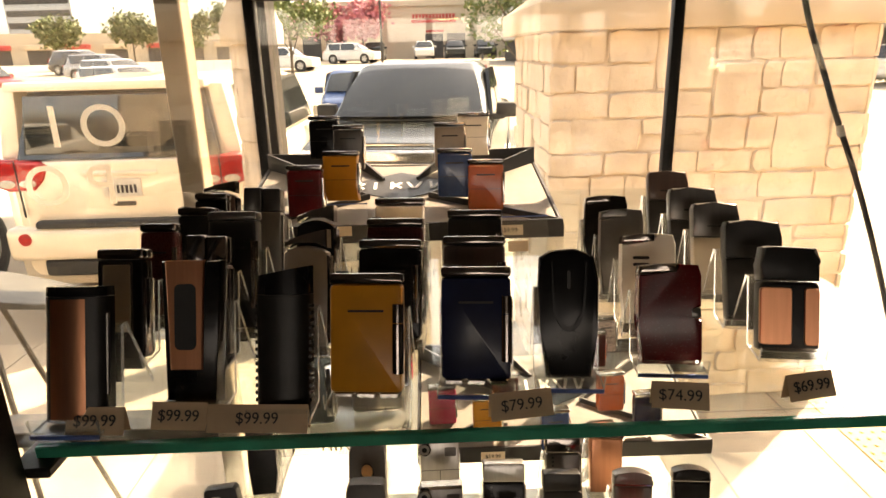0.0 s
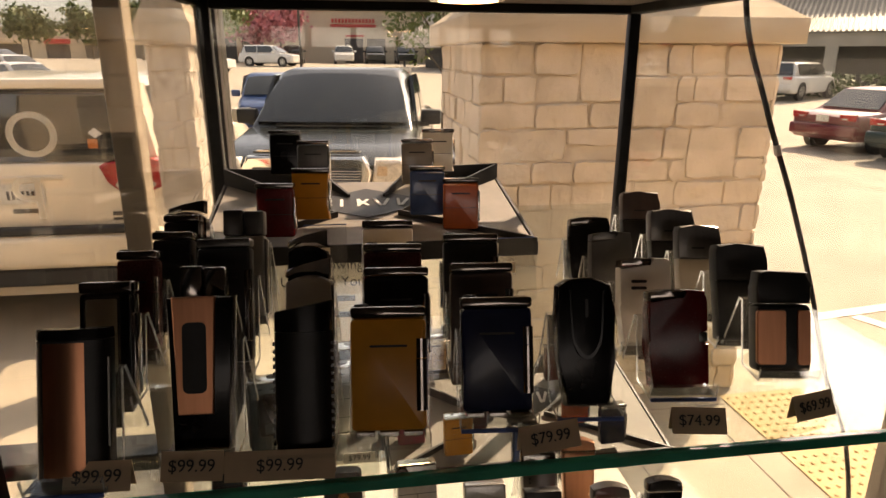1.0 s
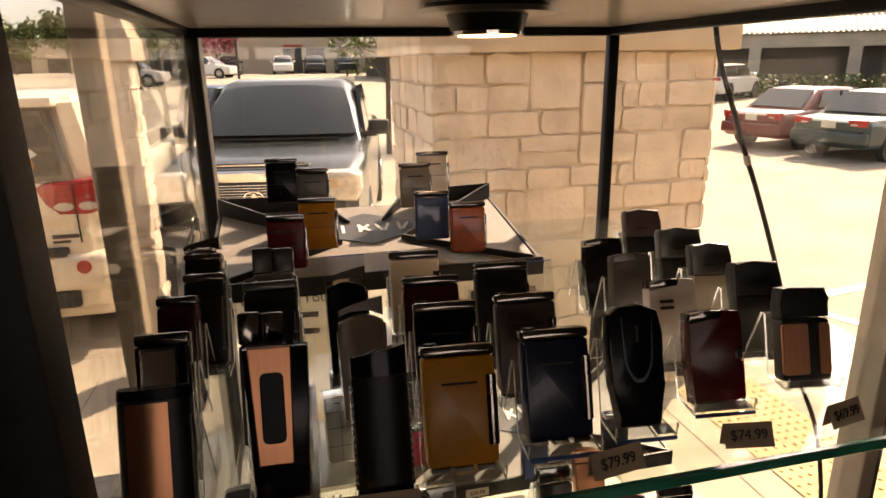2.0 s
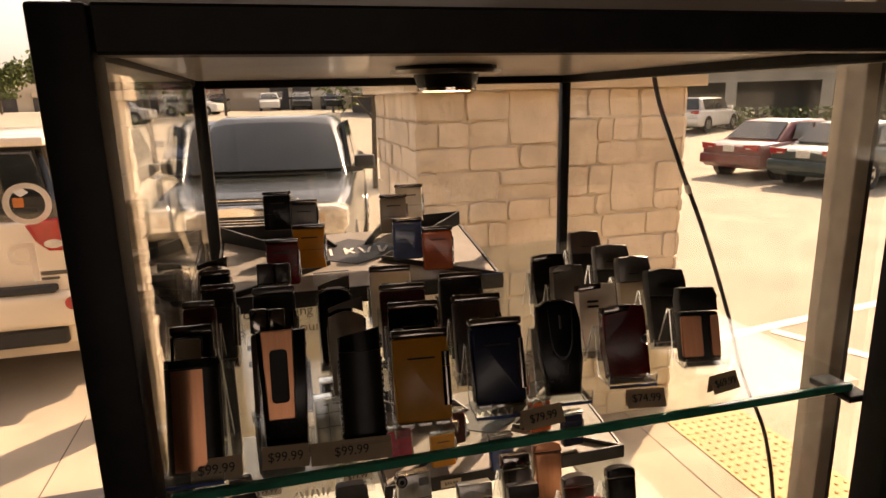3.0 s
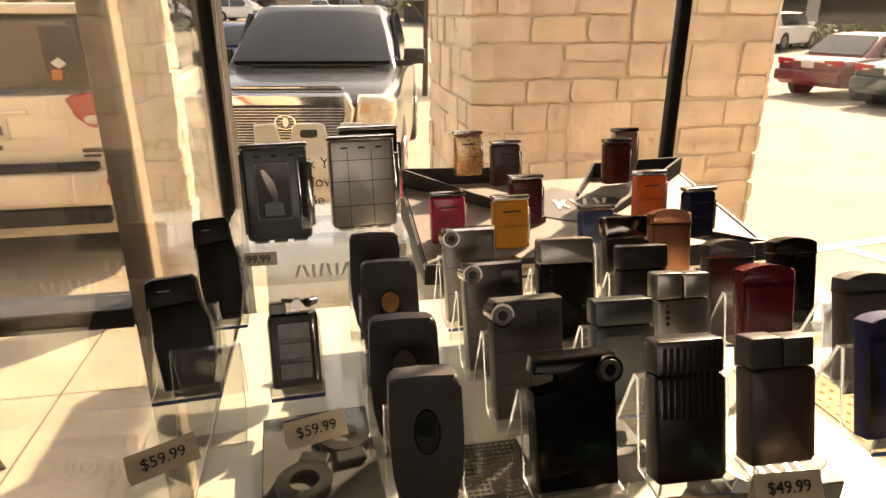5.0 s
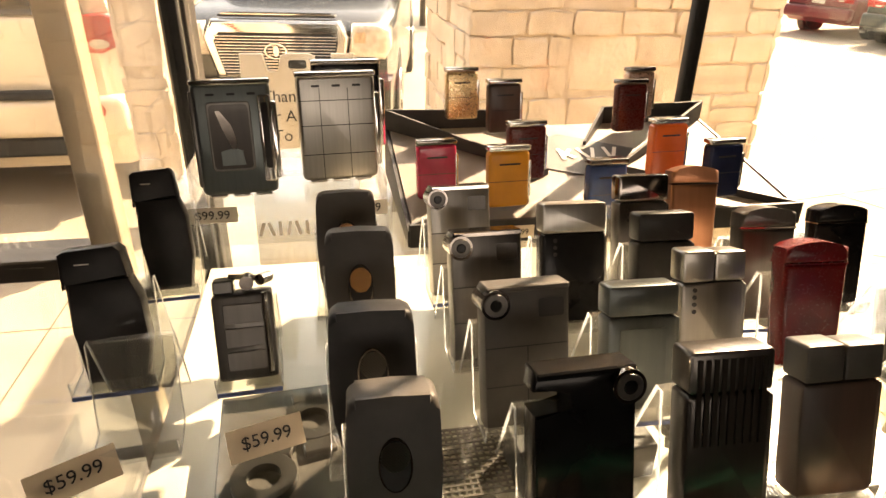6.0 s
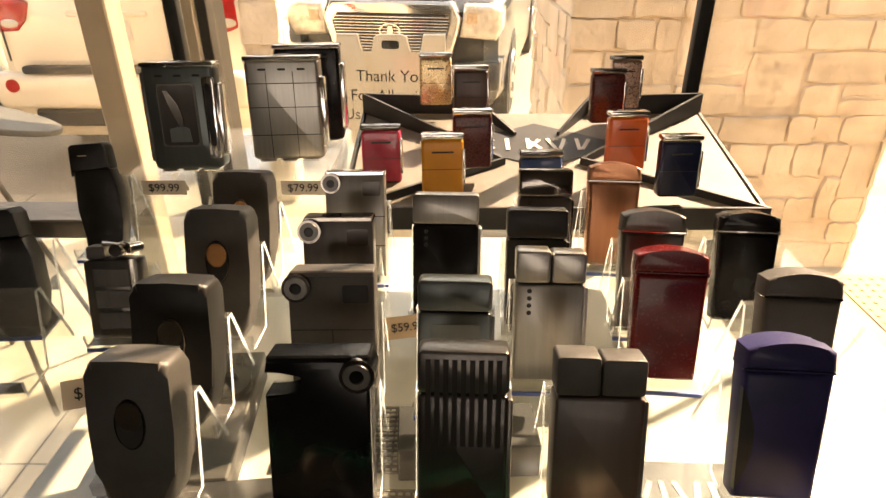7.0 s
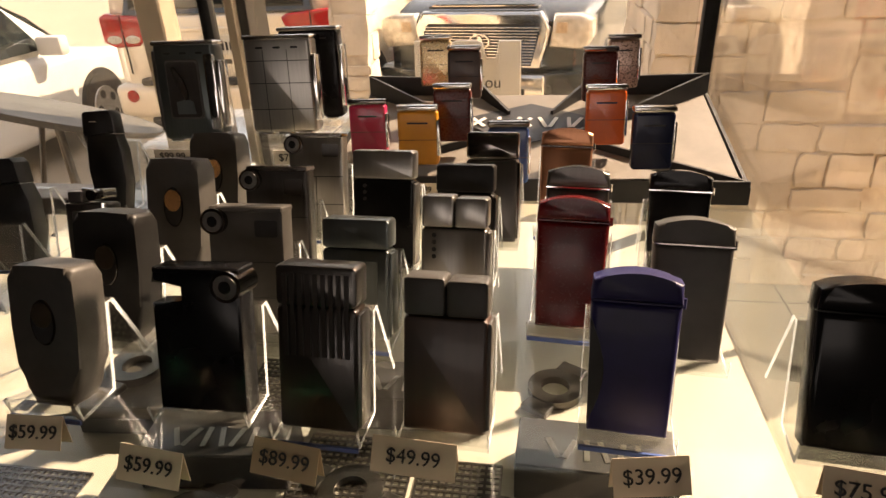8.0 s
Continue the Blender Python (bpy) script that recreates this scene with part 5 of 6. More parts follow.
# broad face from the top down: course height, then stone widths; a minus marks a stone two courses high
COURSES = ((0.165, 0.29, 0.26, -0.30, 0.18, 0.14, 0.20, 0.18), (0.14, 0.13, 0.18, 0.25, -0.25, 0.10, 0.18, 0.26, 0.20), (0.135, 0.31, 0.30, 0.21, 0.27, 0.28, 0.12),
           (0.18, 0.13, 0.36, 0.36, 0.20, 0.15, -0.30, 0.20), (0.12, 0.30, 0.24, 0.26, 0.30, 0.30, 0.16), (0.15, 0.23, 0.19, 0.12, -0.36, 0.25, 0.30, 0.18))


def lay(u0, u1, z0, z1, given=()):
    """Uneven courses of blocks from z1 down to z0: the given ones first, then chance ones. Yields each block's sides."""
    taken, z, k = [], z1, 0
    while z > z0 + 0.05:
        row = given[k] if k < len(given) else None
        h = row[0] if row else rng.uniform(0.12, 0.185)
        h = h if z - h > z0 + 0.09 else z - z0
        spans, taken = sorted(taken), []
        u = u0
        widths = list(row[1:]) if row else []
        while u < u1 - 0.02:
            hit = next((t for t in spans if t[0] - 0.03 <= u < t[1] - 0.01), None)
            if hit:
                u = hit[1]
                continue
            w = widths.pop(0) if widths else rng.choice((0.14, 0.20, 0.26, 0.32, 0.36, -0.28)) * rng.uniform(0.9, 1.1)
            tall, e = w < 0 and z - h - 0.13 > z0 + 0.05, u + abs(w)
            ahead = next((t[0] for t in spans if t[0] > u), u1)
            e = ahead if e > ahead - 0.09 else e
            if tall:
                drop = given[k + 1][0] if k + 1 < len(given) else 0.13
                taken.append((u, e))
                yield u, e, z - h - drop, z
            elif h > 0.16 and e - u > 0.2 and rng.random() < 0.25:
                cut = h * rng.uniform(0.38, 0.55)
                yield u, e, z - cut, z
                yield u, e, z - h, z - cut
            else:
                yield u, e, z - h, z
            u = e
        z -= h
        k += 1


def stone(a, b, c, d, face, pillar, PX0, PX1, PYF):
    """One rough block with a chipped outline; face: 0 front, 1 left, 2 right."""
    g = 0.0045
    w, h = b - a - 2 * g, d - c - 2 * g
    j = lambda s: rng.uniform(-s, s)
    pts = []
    for u, v in ((0, 0), (0.2, 0), (0.4, 0), (0.6, 0), (0.8, 0), (1, 0), (1, 0.33), (1, 0.67), (1, 1), (0.8, 1), (0.6, 1), (0.4, 1), (0.2, 1), (0, 1), (0, 0.67), (0, 0.33)):
        ease = 0.005 if (u in (0, 1) and v in (0, 1)) else 0.0
        pts.append((a + g + u * w + j(0.005) + ease * (1 - 2 * u), c + g + v * h + j(0.005) + ease * (1 - 2 * v)))
    dep = rng.uniform(0.008, 0.030)
    tx, tz = j(0.03), j(0.03)
    cx, cz = (a + b) / 2, (c + d) / 2
    r0 = [(x, 0.0, z) for x, z in pts]
    r1 = [(x, -dep * 0.55 + j(0.003), z) for x, z in pts]
    rings = [r0, r1]
    for k, ease in ((0.965, 0.945), (0.74, 0.72), (0.40, 0.38)):
        rings.append([(cx + (x - cx) * k + j(0.004), -dep + tx * (x - cx) * k + tz * (z - cz) * ease + j(0.0045), cz + (z - cz) * ease + j(0.004)) for x, z in pts])
    bm = loft(rings)
    if face == 0:
        bmesh.ops.translate(bm, verts=bm.verts, vec=(0, PYF + 0.031, 0))
    elif face == 1:
        bmesh.ops.rotate(bm, verts=bm.verts, matrix=Matrix.Rotation(radians(-90), 3, "Z"))
        bmesh.ops.translate(bm, verts=bm.verts, vec=(PX0 + 0.031, 0, 0))
        bmesh.ops.scale(bm, verts=bm.verts, vec=(1, -1, 1))
    else:
        bmesh.ops.rotate(bm, verts=bm.verts, matrix=Matrix.Rotation(radians(90), 3, "Z"))
        bmesh.ops.translate(bm, verts=bm.verts, vec=(PX1 - 0.031, 0, 0))
    part("stone", bm, M_stone, pillar)


def stone_pillar(PX0, PX1, PYF, PYB, PZ, label, over=0.07, sl=0.22):
    pillar = tagged(holder("stone_pillar", Matrix.Translation((0, 0, 0))), label, "pillar", kind="structure")
    part("core", box(PX0 + 0.024, PX1 - 0.024, PYF + 0.024, PYB - 0.024, -0.05, PZ), M_mortar, pillar, "sandy mortar core")
    cap = part("cap", box(PX0 - over, PX1 + over, PYF - over, PYB + over, PZ + 0.001, PZ + 0.135, 0.008, 2), M_stucco, pillar, "tan stucco cap")
    e = over - 0.01
    bm = loft([[(PX0 - e, PYF - e, PZ + 0.136), (PX1 + e, PYF - e, PZ + 0.136), (PX1 + e, PYB + e, PZ + 0.136), (PX0 - e, PYB + e, PZ + 0.136)], [(PX0 + sl, PYF + sl, PZ + 0.33), (PX1 - sl, PYF + sl, PZ + 0.33), (PX1 - sl, PYB - sl, PZ + 0.33), (PX0 + sl, PYB - sl, PZ + 0.33)]])
    part("cap_slope", bm, M_stucco, pillar)
    k = sl + 0.02
    part("shaft", box(PX0 + k, PX1 - k, PYF + k, PYB - k, PZ + 0.3305, 4.6), M_stucco, pillar, "tan stucco shaft above the cap")
    for u0, u1, face in ((PX0, PX1, 0), (PYF, PYB, 1), (PYF, PYB, 2)):
        for q in list(lay(u0, u1, 0.0, PZ, COURSES if face == 0 and u1 - u0 > 1 else ())):
            stone(*q, face, pillar, PX0, PX1, PYF)
    return pillar


stone_pillar(PX0, PX1, PYF, PYB, PZ, "broad pillar of rough tan limestone blocks with a stucco cap")
stone_pillar(-1.20, -0.935, 3.95, 4.25, 2.09, "narrow pillar of rough tan limestone blocks beside the suv", 0.03, 0.05)


# ---------------------------------------------------------------- vehicles
def ring(y, hw, z0, z1, r, tuck=0.0):
    """A rounded cross-section of half width hw at station y; tuck narrows its top."""
    pts = []
    for cx, cz, a0 in ((hw - r, z1 - r, 0), (-hw + r, z1 - r, 90), (-hw + r, z0 + r, 180), (hw - r, z0 + r, 270)):
        for i in range(5):
            a = radians(a0 + 22.5 * i)
            x, z = cx + r * math.cos(a), cz + r * math.sin(a)
            x *= 1 - tuck * max(0, (z - z0) / (z1 - z0))
            pts.append((x, y, z))
    return pts


def wheel(car, x, y, r, w=0.22):
    s = 1 if x > 0 else -1
    t = part("wheel", rod((x - w / 2, y, r), (x + w / 2, y, r), r, None, 32), M_tyre, car, "black tyre")
    part("rim", rod((x + s * (w / 2 - 0.02), y, r), (x + s * (w / 2 + 0.012), y, r), r * 0.66, r * 0.62, 24), M_rim, t, "alloy rim")
    for k in range(5):
        a = 2 * math.pi * k / 5
        part("spoke_gap", rod((x + s * (w / 2 + 0.008), y + r * 0.42 * math.cos(a), r + r * 0.42 * math.sin(a)), (x + s * (w / 2 + 0.016), y + r * 0.42 * math.cos(a), r + r * 0.42 * math.sin(a)), r * 0.13, None, 10), M_tyre, t)


def quad(name, pts, material, car, label="", thick=0.012):
    """A pane or panel through four points, given thickness along its normal."""
    p = [Vector(q) for q in pts]
    n = (p[1] - p[0]).cross(p[3] - p[0]).normalized() * thick
    return part(name, loft([[tuple(q - n * 0.3) for q in p], [tuple(q + n) for q in p]]), material, car, label)


def vehicle(name, label, m, paint, L, W, belt, roof, hood, trunk, nose_z, wb=(0.19, 0.80), wr=0.34, box_tail=False):
    """A car seen along y: front at y = 0, tail at y = L. hood, trunk: where the glasshouse starts and ends."""
    car = tagged(holder(name, m), label, "car" if name != "pickup_truck" else "truck")
    hw = W / 2
    st = [(0.0, hw * 0.82, 0.34, nose_z - 0.06, 0.10), (0.10, hw * 0.94, 0.26, nose_z, 0.12), (0.6, hw, 0.24, nose_z + (belt - nose_z) * 0.45, 0.12), (hood, hw, 0.24, belt, 0.12), (L * 0.5, hw, 0.24, belt, 0.12), (trunk, hw, 0.24, belt + (0.0 if not box_tail else 0.02), 0.12), (L - 0.10, hw * 0.96, 0.28, belt - (0.0 if box_tail else 0.06), 0.12), (L, hw * 0.86, 0.36, belt - (0.04 if box_tail else 0.12), 0.10)]
    part("body", loft([ring(y, w, a, b, r) for y, w, a, b, r in st]), paint, car, smooth=True)
    a1 = hood + (roof - belt) * 1.25
    b1 = trunk - (roof - belt) * (0.22 if box_tail else 1.1)
    g = [ring(hood, hw * 0.93, belt - 0.12, belt - 0.005, 0.05), ring(a1, hw * 0.93, belt - 0.12, roof - 0.03, 0.18, 0.16), ring((a1 + b1) / 2, hw * 0.94, belt - 0.12, roof, 0.18, 0.15), ring(b1, hw * 0.93, belt - 0.12, roof - 0.03, 0.18, 0.16), ring(trunk + (0.06 if box_tail else 0.1), hw * 0.93, belt - 0.12, belt - 0.005, 0.05)]
    part("cabin", loft(g), paint, car, smooth=True)
    zt = roof - 0.11
    us = [-1 + k * 0.2 for k in range(11)]
    low = [(u * hw * 0.85, hood + 0.045 - 0.05 * (1 - u * u), belt + 0.062) for u in us] + [(u * hw * 0.85, hood + 0.20, belt + 0.03) for u in us[::-1]]
    mid_ = [(u * hw * 0.79, (hood + a1) / 2 - 0.035 - 0.07 * (1 - u * u), (belt + zt) / 2 + 0.065) for u in us] + [(u * hw * 0.79, (hood + a1) / 2 + 0.10, (belt + zt) / 2 - 0.02) for u in us[::-1]]
    top = [(u * hw * 0.70, a1 - 0.11 - 0.03 * (1 - u * u), zt + 0.005 + 0.045 * (1 - abs(u) ** 3)) for u in us] + [(u * hw * 0.70, a1 - 0.03, zt - 0.01) for u in us[::-1]]
    part("windshield", loft([low, mid_, top]), M_carglass, car, "dark bowed reflecting windshield")
    yb = trunk + (0.03 if box_tail else 0.0)
    part("rear_window", loft([[(-hw * 0.80, yb - 0.02, belt + 0.04), (hw * 0.80, yb - 0.02, belt + 0.04), (hw * 0.80, yb + 0.075, belt + 0.05), (-hw * 0.80, yb + 0.075, belt + 0.05)], [(-hw * 0.68, b1 + 0.02, zt + 0.0), (hw * 0.68, b1 + 0.02, zt + 0.0), (hw * 0.68, b1 + 0.10, zt + 0.055), (-hw * 0.68, b1 + 0.10, zt + 0.055)]]), M_carglass, car, "dark rear window")
    for s in (-1, 1):
        mid = (a1 + b1) / 2
        for y0, y1, y2, y3 in ((hood + 0.42, mid - 0.05, mid - 0.05, a1 + 0.05), (mid + 0.05, trunk - 0.35, b1 - 0.06, mid + 0.05)):
            quad("side_window", [(s * hw * 0.918, y0, belt + 0.04), (s * hw * 0.918, y1, belt + 0.04), (s * hw * 0.825, y2, zt + 0.02), (s * hw * 0.825, y3, zt + 0.02)][::s], M_carglass, car, "dark side window", 0.03)
        mir = part("mirror", box(s * hw * 1.0 - 0.02 + (0.0 if s > 0 else -0.20), s * hw * 1.0 + 0.02 + (0.20 if s > 0 else 0.0), hood + 0.42, hood + 0.56, belt + 0.0, belt + 0.17, 0.03, 2), M_plastic if name == "pickup_truck" else paint, car, "side mirror")
        for f in wb:
            wheel(car, s * (hw - 0.10), L * f, wr)
            part("arch", rod((s * (hw - 0.16), L * f, wr), (s * (hw + 0.004), L * f, wr), wr + 0.06, None, 28), M_plastic, car, "dark wheel arch")
    return car


def tail_details(car, L, W, z, belt, paint, low):
    hw = W / 2
    for s in (-1, 1):
        lt = part("tail_lamp", prism([(s * hw * 0.52, z), (s * hw * 0.90, z - 0.01), (s * hw * 0.93, z + 0.14), (s * hw * 0.46, z + 0.12)][::s], L - 0.05, L + 0.012, 0.012, 2), M_tail, car, "red tail lamp")
        part("reversing_lens", prism([(s * hw * 0.56, z + 0.015), (s * hw * 0.70, z + 0.015), (s * hw * 0.70, z + 0.045), (s * hw * 0.54, z + 0.045)][::s], L + 0.011, L + 0.016), M_lens, lt, "clear reversing lens")
    part("bumper", box(-hw * 0.95, hw * 0.95, L - 0.12, L + 0.06, low, low + 0.26, 0.05, 3), paint, car, "body-coloured rear bumper")
    part("plate", box(-0.16, 0.16, L + 0.0, L + 0.018, z - 0.06, z + 0.09, 0.004), M_plate, car, "pale number plate with plain bars")
    part("trunk_seam", box(-hw * 0.86, hw * 0.86, L + 0.0, L + 0.006, low + 0.27, low + 0.282), M_slot, car)


# pickup truck, nose to the shop
truck = vehicle("pickup_truck", "dark grey pickup truck parked nose to the shop", Matrix.Translation((-0.38, 5.75, -0.06)) @ pose(0, 0, 0, 0, 0, -10), M_truck, 5.6, 1.98, 1.32, 1.95, 1.22, 3.6, 1.17, (0.17, 0.78), 0.39)
TW = 0.99
gm = part("grille_frame", prism([(-0.54, 0.72), (0.54, 0.72), (0.62, 1.06), (0.54, 1.20), (-0.54, 1.20), (-0.62, 1.06)], -0.10, 0.08, 0.03, 3), M_chrome, truck, "broad chrome grille surround")
part("grille_recess", prism([(-0.46, 0.75), (0.46, 0.75), (0.53, 1.03), (0.48, 1.10), (-0.48, 1.10), (-0.53, 1.03)], -0.108, -0.06), M_slot, gm)
for i in range(13):
    z = 0.765 + i * 0.025
    w = 0.46 + 0.06 * (z - 0.75) / 0.3
    part("grille_bar", box(-w, w, -0.122, -0.109, z, z + 0.011, 0.003), M_chrome, gm)
rings = []
for i in range(33):
    a = 2 * math.pi * i / 32
    rings.append([(k * 0.10 * math.cos(a), y, 0.955 + k * 0.068 * math.sin(a)) for k, y in ((0.80, -0.128), (1.0, -0.128), (0.97, -0.142), (0.83, -0.142))])
em = part("emblem", loft(rings, caps=False), M_chrome, gm, "plain oval chrome ring emblem")
part("emblem_bar", prism(oval(0.055, 0.10, 0, 0.955, 18), -0.138, -0.125, 0.004, 1), M_chrome, gm)
part("hood_vent", box(-0.5, 0.5, -0.02, 0.10, 1.215, 1.235, 0.006), M_plastic, truck)
for i in range(4):
    part("hood_slat", box(-0.46, 0.46, -0.03 + i * 0.03, -0.018 + i * 0.03, 1.236, 1.245), M_chrome, truck)
for s in (-1, 1):
    hl = part("head_lamp", prism([(s * 0.60, 0.90), (s * 0.92, 0.88), (s * 0.975, 0.98), (s * 0.965, 1.13), (s * 0.86, 1.17), (s * 0.64, 1.17)][::s], -0.06, 0.32, 0.04, 3), M_lens, truck, "clear faceted headlamp")
    part("turn_lens", prism([(s * 0.66, 1.02), (s * 0.76, 1.02), (s * 0.76, 1.11), (s * 0.67, 1.11)][::s], -0.068, -0.03, 0.006), M_amber, hl, "amber turn lens")
    part("bumper_end", prism([(s * 0.56, 0.42), (s * 0.97, 0.46), (s * 0.98, 0.72), (s * 0.58, 0.70)][::s], -0.13, 0.22, 0.04, 3), M_truck, truck, "dark painted bumper end")
    part("fog_lamp", rod((s * 0.74, -0.15, 0.57), (s * 0.74, -0.10, 0.57), 0.085, None, 24), M_slot, truck, "round dark fog lamp")
    part("mirror_arm", box(s * 0.98 - 0.09, s * 0.98 + 0.09, 1.64, 1.70, 1.30, 1.36, 0.01), M_plastic, truck)
part("bumper", box(-0.60, 0.60, -0.14, 0.10, 0.42, 0.68, 0.04, 3), M_chrome, truck, "chrome front bumper")
part("bumper_intake", box(-0.42, 0.42, -0.145, -0.08, 0.46, 0.56, 0.01), M_slot, truck)
part("wiper", box(-0.62, 0.66, 1.21, 1.235, 1.335, 1.346), M_plastic, truck)

# large ivory suv, tail to the shop
SL = 5.1
suv = vehicle("suv", "ivory full-size suv parked tail to the shop", Matrix.Translation((-2.38, 4.72 + SL, -0.03)) @ pose(0, 0, 0, 0, 0, 180), M_suv, SL, 1.98, 1.26, 1.92, 1.25, SL - 0.12, 1.05, (0.20, 0.79), 0.39, True)
for s in (-1, 1):
    lt = part("tail_lamp", prism([(s * 0.55, 1.27), (s * 0.60, 1.15), (s * 0.68, 1.075), (s * 0.88, 1.065), (s * 0.985, 1.11), (s * 0.985, 1.30), (s * 0.93, 1.33), (s * 0.60, 1.30)][::s], SL - 0.16, SL + 0.03, 0.02, 3), M_tail, suv, "red wrap-round tail lamp")
    for x in (0.72, 0.88):
        part("reversing_lens", prism(oval(0.13, 0.065, s * x, 1.13, 18), SL + 0.028, SL + 0.036, 0.003), M_lens, lt, "clear reversing lens")
    part("lamp_seam", box(s * 0.795 - 0.004, s * 0.795 + 0.004, SL + 0.02, SL + 0.036, 0.86, 1.315), M_slot, suv)
    part("reflector", rod((s * 0.80, SL + 0.07, 0.69), (s * 0.80, SL + 0.10, 0.69), 0.05, None, 20), M_tail, suv, "round bumper reflector")
    part("pillar_trim", prism([(s * 0.80, 1.32), (s * 0.95, 1.32), (s * 0.86, 1.86), (s * 0.74, 1.86)][::s], SL - 0.30, SL - 0.075, 0.02, 2), M_suv, suv)
part("tailgate", prism(rrect(1.60, 0.56, 0.06, 0.74), SL - 0.06, SL + 0.012, 0.02, 3), M_suv, suv, "ivory tailgate")
part("gate_window", prism([(-0.74, 1.34), (0.74, 1.34), (0.66, 1.80), (-0.66, 1.80)], SL - 0.16, SL - 0.02, 0.02, 2), M_carglass, suv, "dark tinted rear window")
part("gate_spoiler", box(-0.76, 0.76, SL - 0.40, SL + 0.03, 1.83, 1.90, 0.02, 2), M_suv, suv)
part("bumper", box(-0.97, 0.97, SL - 0.20, SL + 0.09, 0.50, 0.78, 0.06, 3), M_suv, suv, "ivory rear bumper")
part("bumper_step", box(-0.70, 0.70, SL + 0.0, SL + 0.095, 0.775, 0.83, 0.012), M_plastic, suv, "black bumper step pad")
# solid black block drawn in place of the shade beneath the bumper
part("bumper_shadow", box(-0.72, 0.72, SL - 0.18, SL + 0.05, 0.36, 0.50, 0.02), M_plastic, suv)
part("plate", box(-0.155, 0.155, SL + 0.01, SL + 0.022, 1.00, 1.15, 0.004), M_plate, suv, "pale number plate with plain bars")
bm = bmesh.new()
for i in range(7):
    box(-0.115 + i * 0.034, -0.095 + i * 0.034, SL + 0.0221, SL + 0.024, 1.035, 1.10, bm=bm)
part("plate_bars", bm, M_ink, suv)
part("chrome_strip", box(-0.30, 0.30, SL + 0.010, SL + 0.03, 1.175, 1.215, 0.01), M_suv, suv)
part("badge", box(-0.78, -0.60, SL + 0.012, SL + 0.02, 0.895, 0.925, 0.004), M_gun, suv, "dark badge bars")
part("badge", box(-0.72, -0.60, SL + 0.012, SL + 0.02, 0.86, 0.88, 0.004), M_gun, suv, "dark badge bars")
st = part("sticker", box(-0.56, -0.49, SL - 0.018, SL - 0.012, 1.40, 1.47, 0.004), M_sticker, suv, "small orange sticker")
part("sticker", prism([(-0.60, 1.505), (-0.545, 1.475), (-0.50, 1.515), (-0.55, 1.55)], SL - 0.018, SL - 0.012), M_logo, suv, "small white sticker")
part("handle_recess", box(-0.09, 0.09, SL + 0.010, SL + 0.02, 0.93, 0.965, 0.005), M_gun, suv)


def sedan(label, x, y, yaw, paint, W=1.76):
    c = vehicle("sedan", label, Matrix.Translation((x, y, ground_z(x, y))) @ pose(0, 0, 0, 0, 0, yaw) @ Matrix.Translation((0, -4.6, 0)), paint, 4.6, W, 0.92, 1.42, 1.25, 3.75, 0.78)
    tail_details(c, 4.6, W, 0.74, 0.92, paint, 0.36)
    return c


sedan("maroon sedan parked in the lot", 10.8, 13.0, 102, M_redcar)
sedan("dark green sedan parked in the lot", 11.0, 10.9, 101, M_greencar)
far_cars = [
    ("silver hatchback behind the maroon sedan", 9.6, 15.6, 102, M_silvercar), ("white estate far across the lot", 22.5, 28.0, 118, M_whitecar),
    ("blue estate parked behind the truck", -1.9, 17.0, 5, M_bluecar),
    ("white estate across the lot", -7.2, 44.0, 80, M_whitecar), ("white estate across the lot", -3.6, 52.0, 70, M_whitecar), ("black estate across the lot", -4.4, 57.0, 0, M_truck),
    ("white estate across the lot", 0.0, 58.0, 0, M_whitecar), ("black estate across the lot", 2.8, 58.5, 0, M_truck), ("dark sedan across the lot", 5.6, 58.5, 0, M_truck),
    ("dark sedan across the lot", 8.6, 58.5, 0, M_truck), ("silver sedan across the lot", 11.4, 57.0, 30, M_silvercar),
    ("white sedan far in the lot", -14.0, 33.0, 60, M_whitecar), ("silver sedan far in the lot", -17.5, 40.0, 75, M_silvercar), ("dark sedan far in the lot", -22.0, 46.0, 70, M_truck),
    ("maroon sedan far in the lot", -19.0, 30.0, 60, M_redcar), ("white sedan far in the lot", -25.0, 52.0, 75, M_whitecar), ("white sedan far in the lot", -10.5, 26.0, 60, M_whitecar),
    ("white sedan beside the suv", -5.3, 6.6, 184, M_whitecar)]
for label, x, y, yaw, paint in far_cars:
    c = vehicle("estate_car", label, Matrix.Translation((x, y, ground_z(x, y))) @ pose(0, 0, 0, 0, 0, yaw), paint, 4.5, 1.78, 0.98, 1.58, 1.05, 4.2, 0.85, box_tail=True)
    tail_details(c, 4.5, 1.78, 0.84, 0.98, paint, 0.38)

# ---------------------------------------------------------------- A-frame sign on the sidewalk
sg = tagged(holder("sidewalk_sign", Matrix.Translation((-0.115, 2.42, 0.0)) @ pose(0, 0, 0, 0, 0, -4)), "off-white plastic A-frame sidewalk sign with black lettering", "sign")
SW, SH = 0.43, 1.395
prof = [(-SW / 2, 0.0), (SW / 2, 0.0), (SW / 2, SH), (SW * 0.30, SH), (SW * 0.28, SH - 0.075), (SW * 0.17, SH - 0.075), (SW * 0.15, SH - 0.01), (SW * 0.10, SH), (-SW * 0.10, SH), (-SW * 0.15, SH - 0.01), (-SW * 0.17, SH - 0.075), (-SW * 0.28, SH - 0.075), (-SW * 0.30, SH), (-SW / 2, SH)]
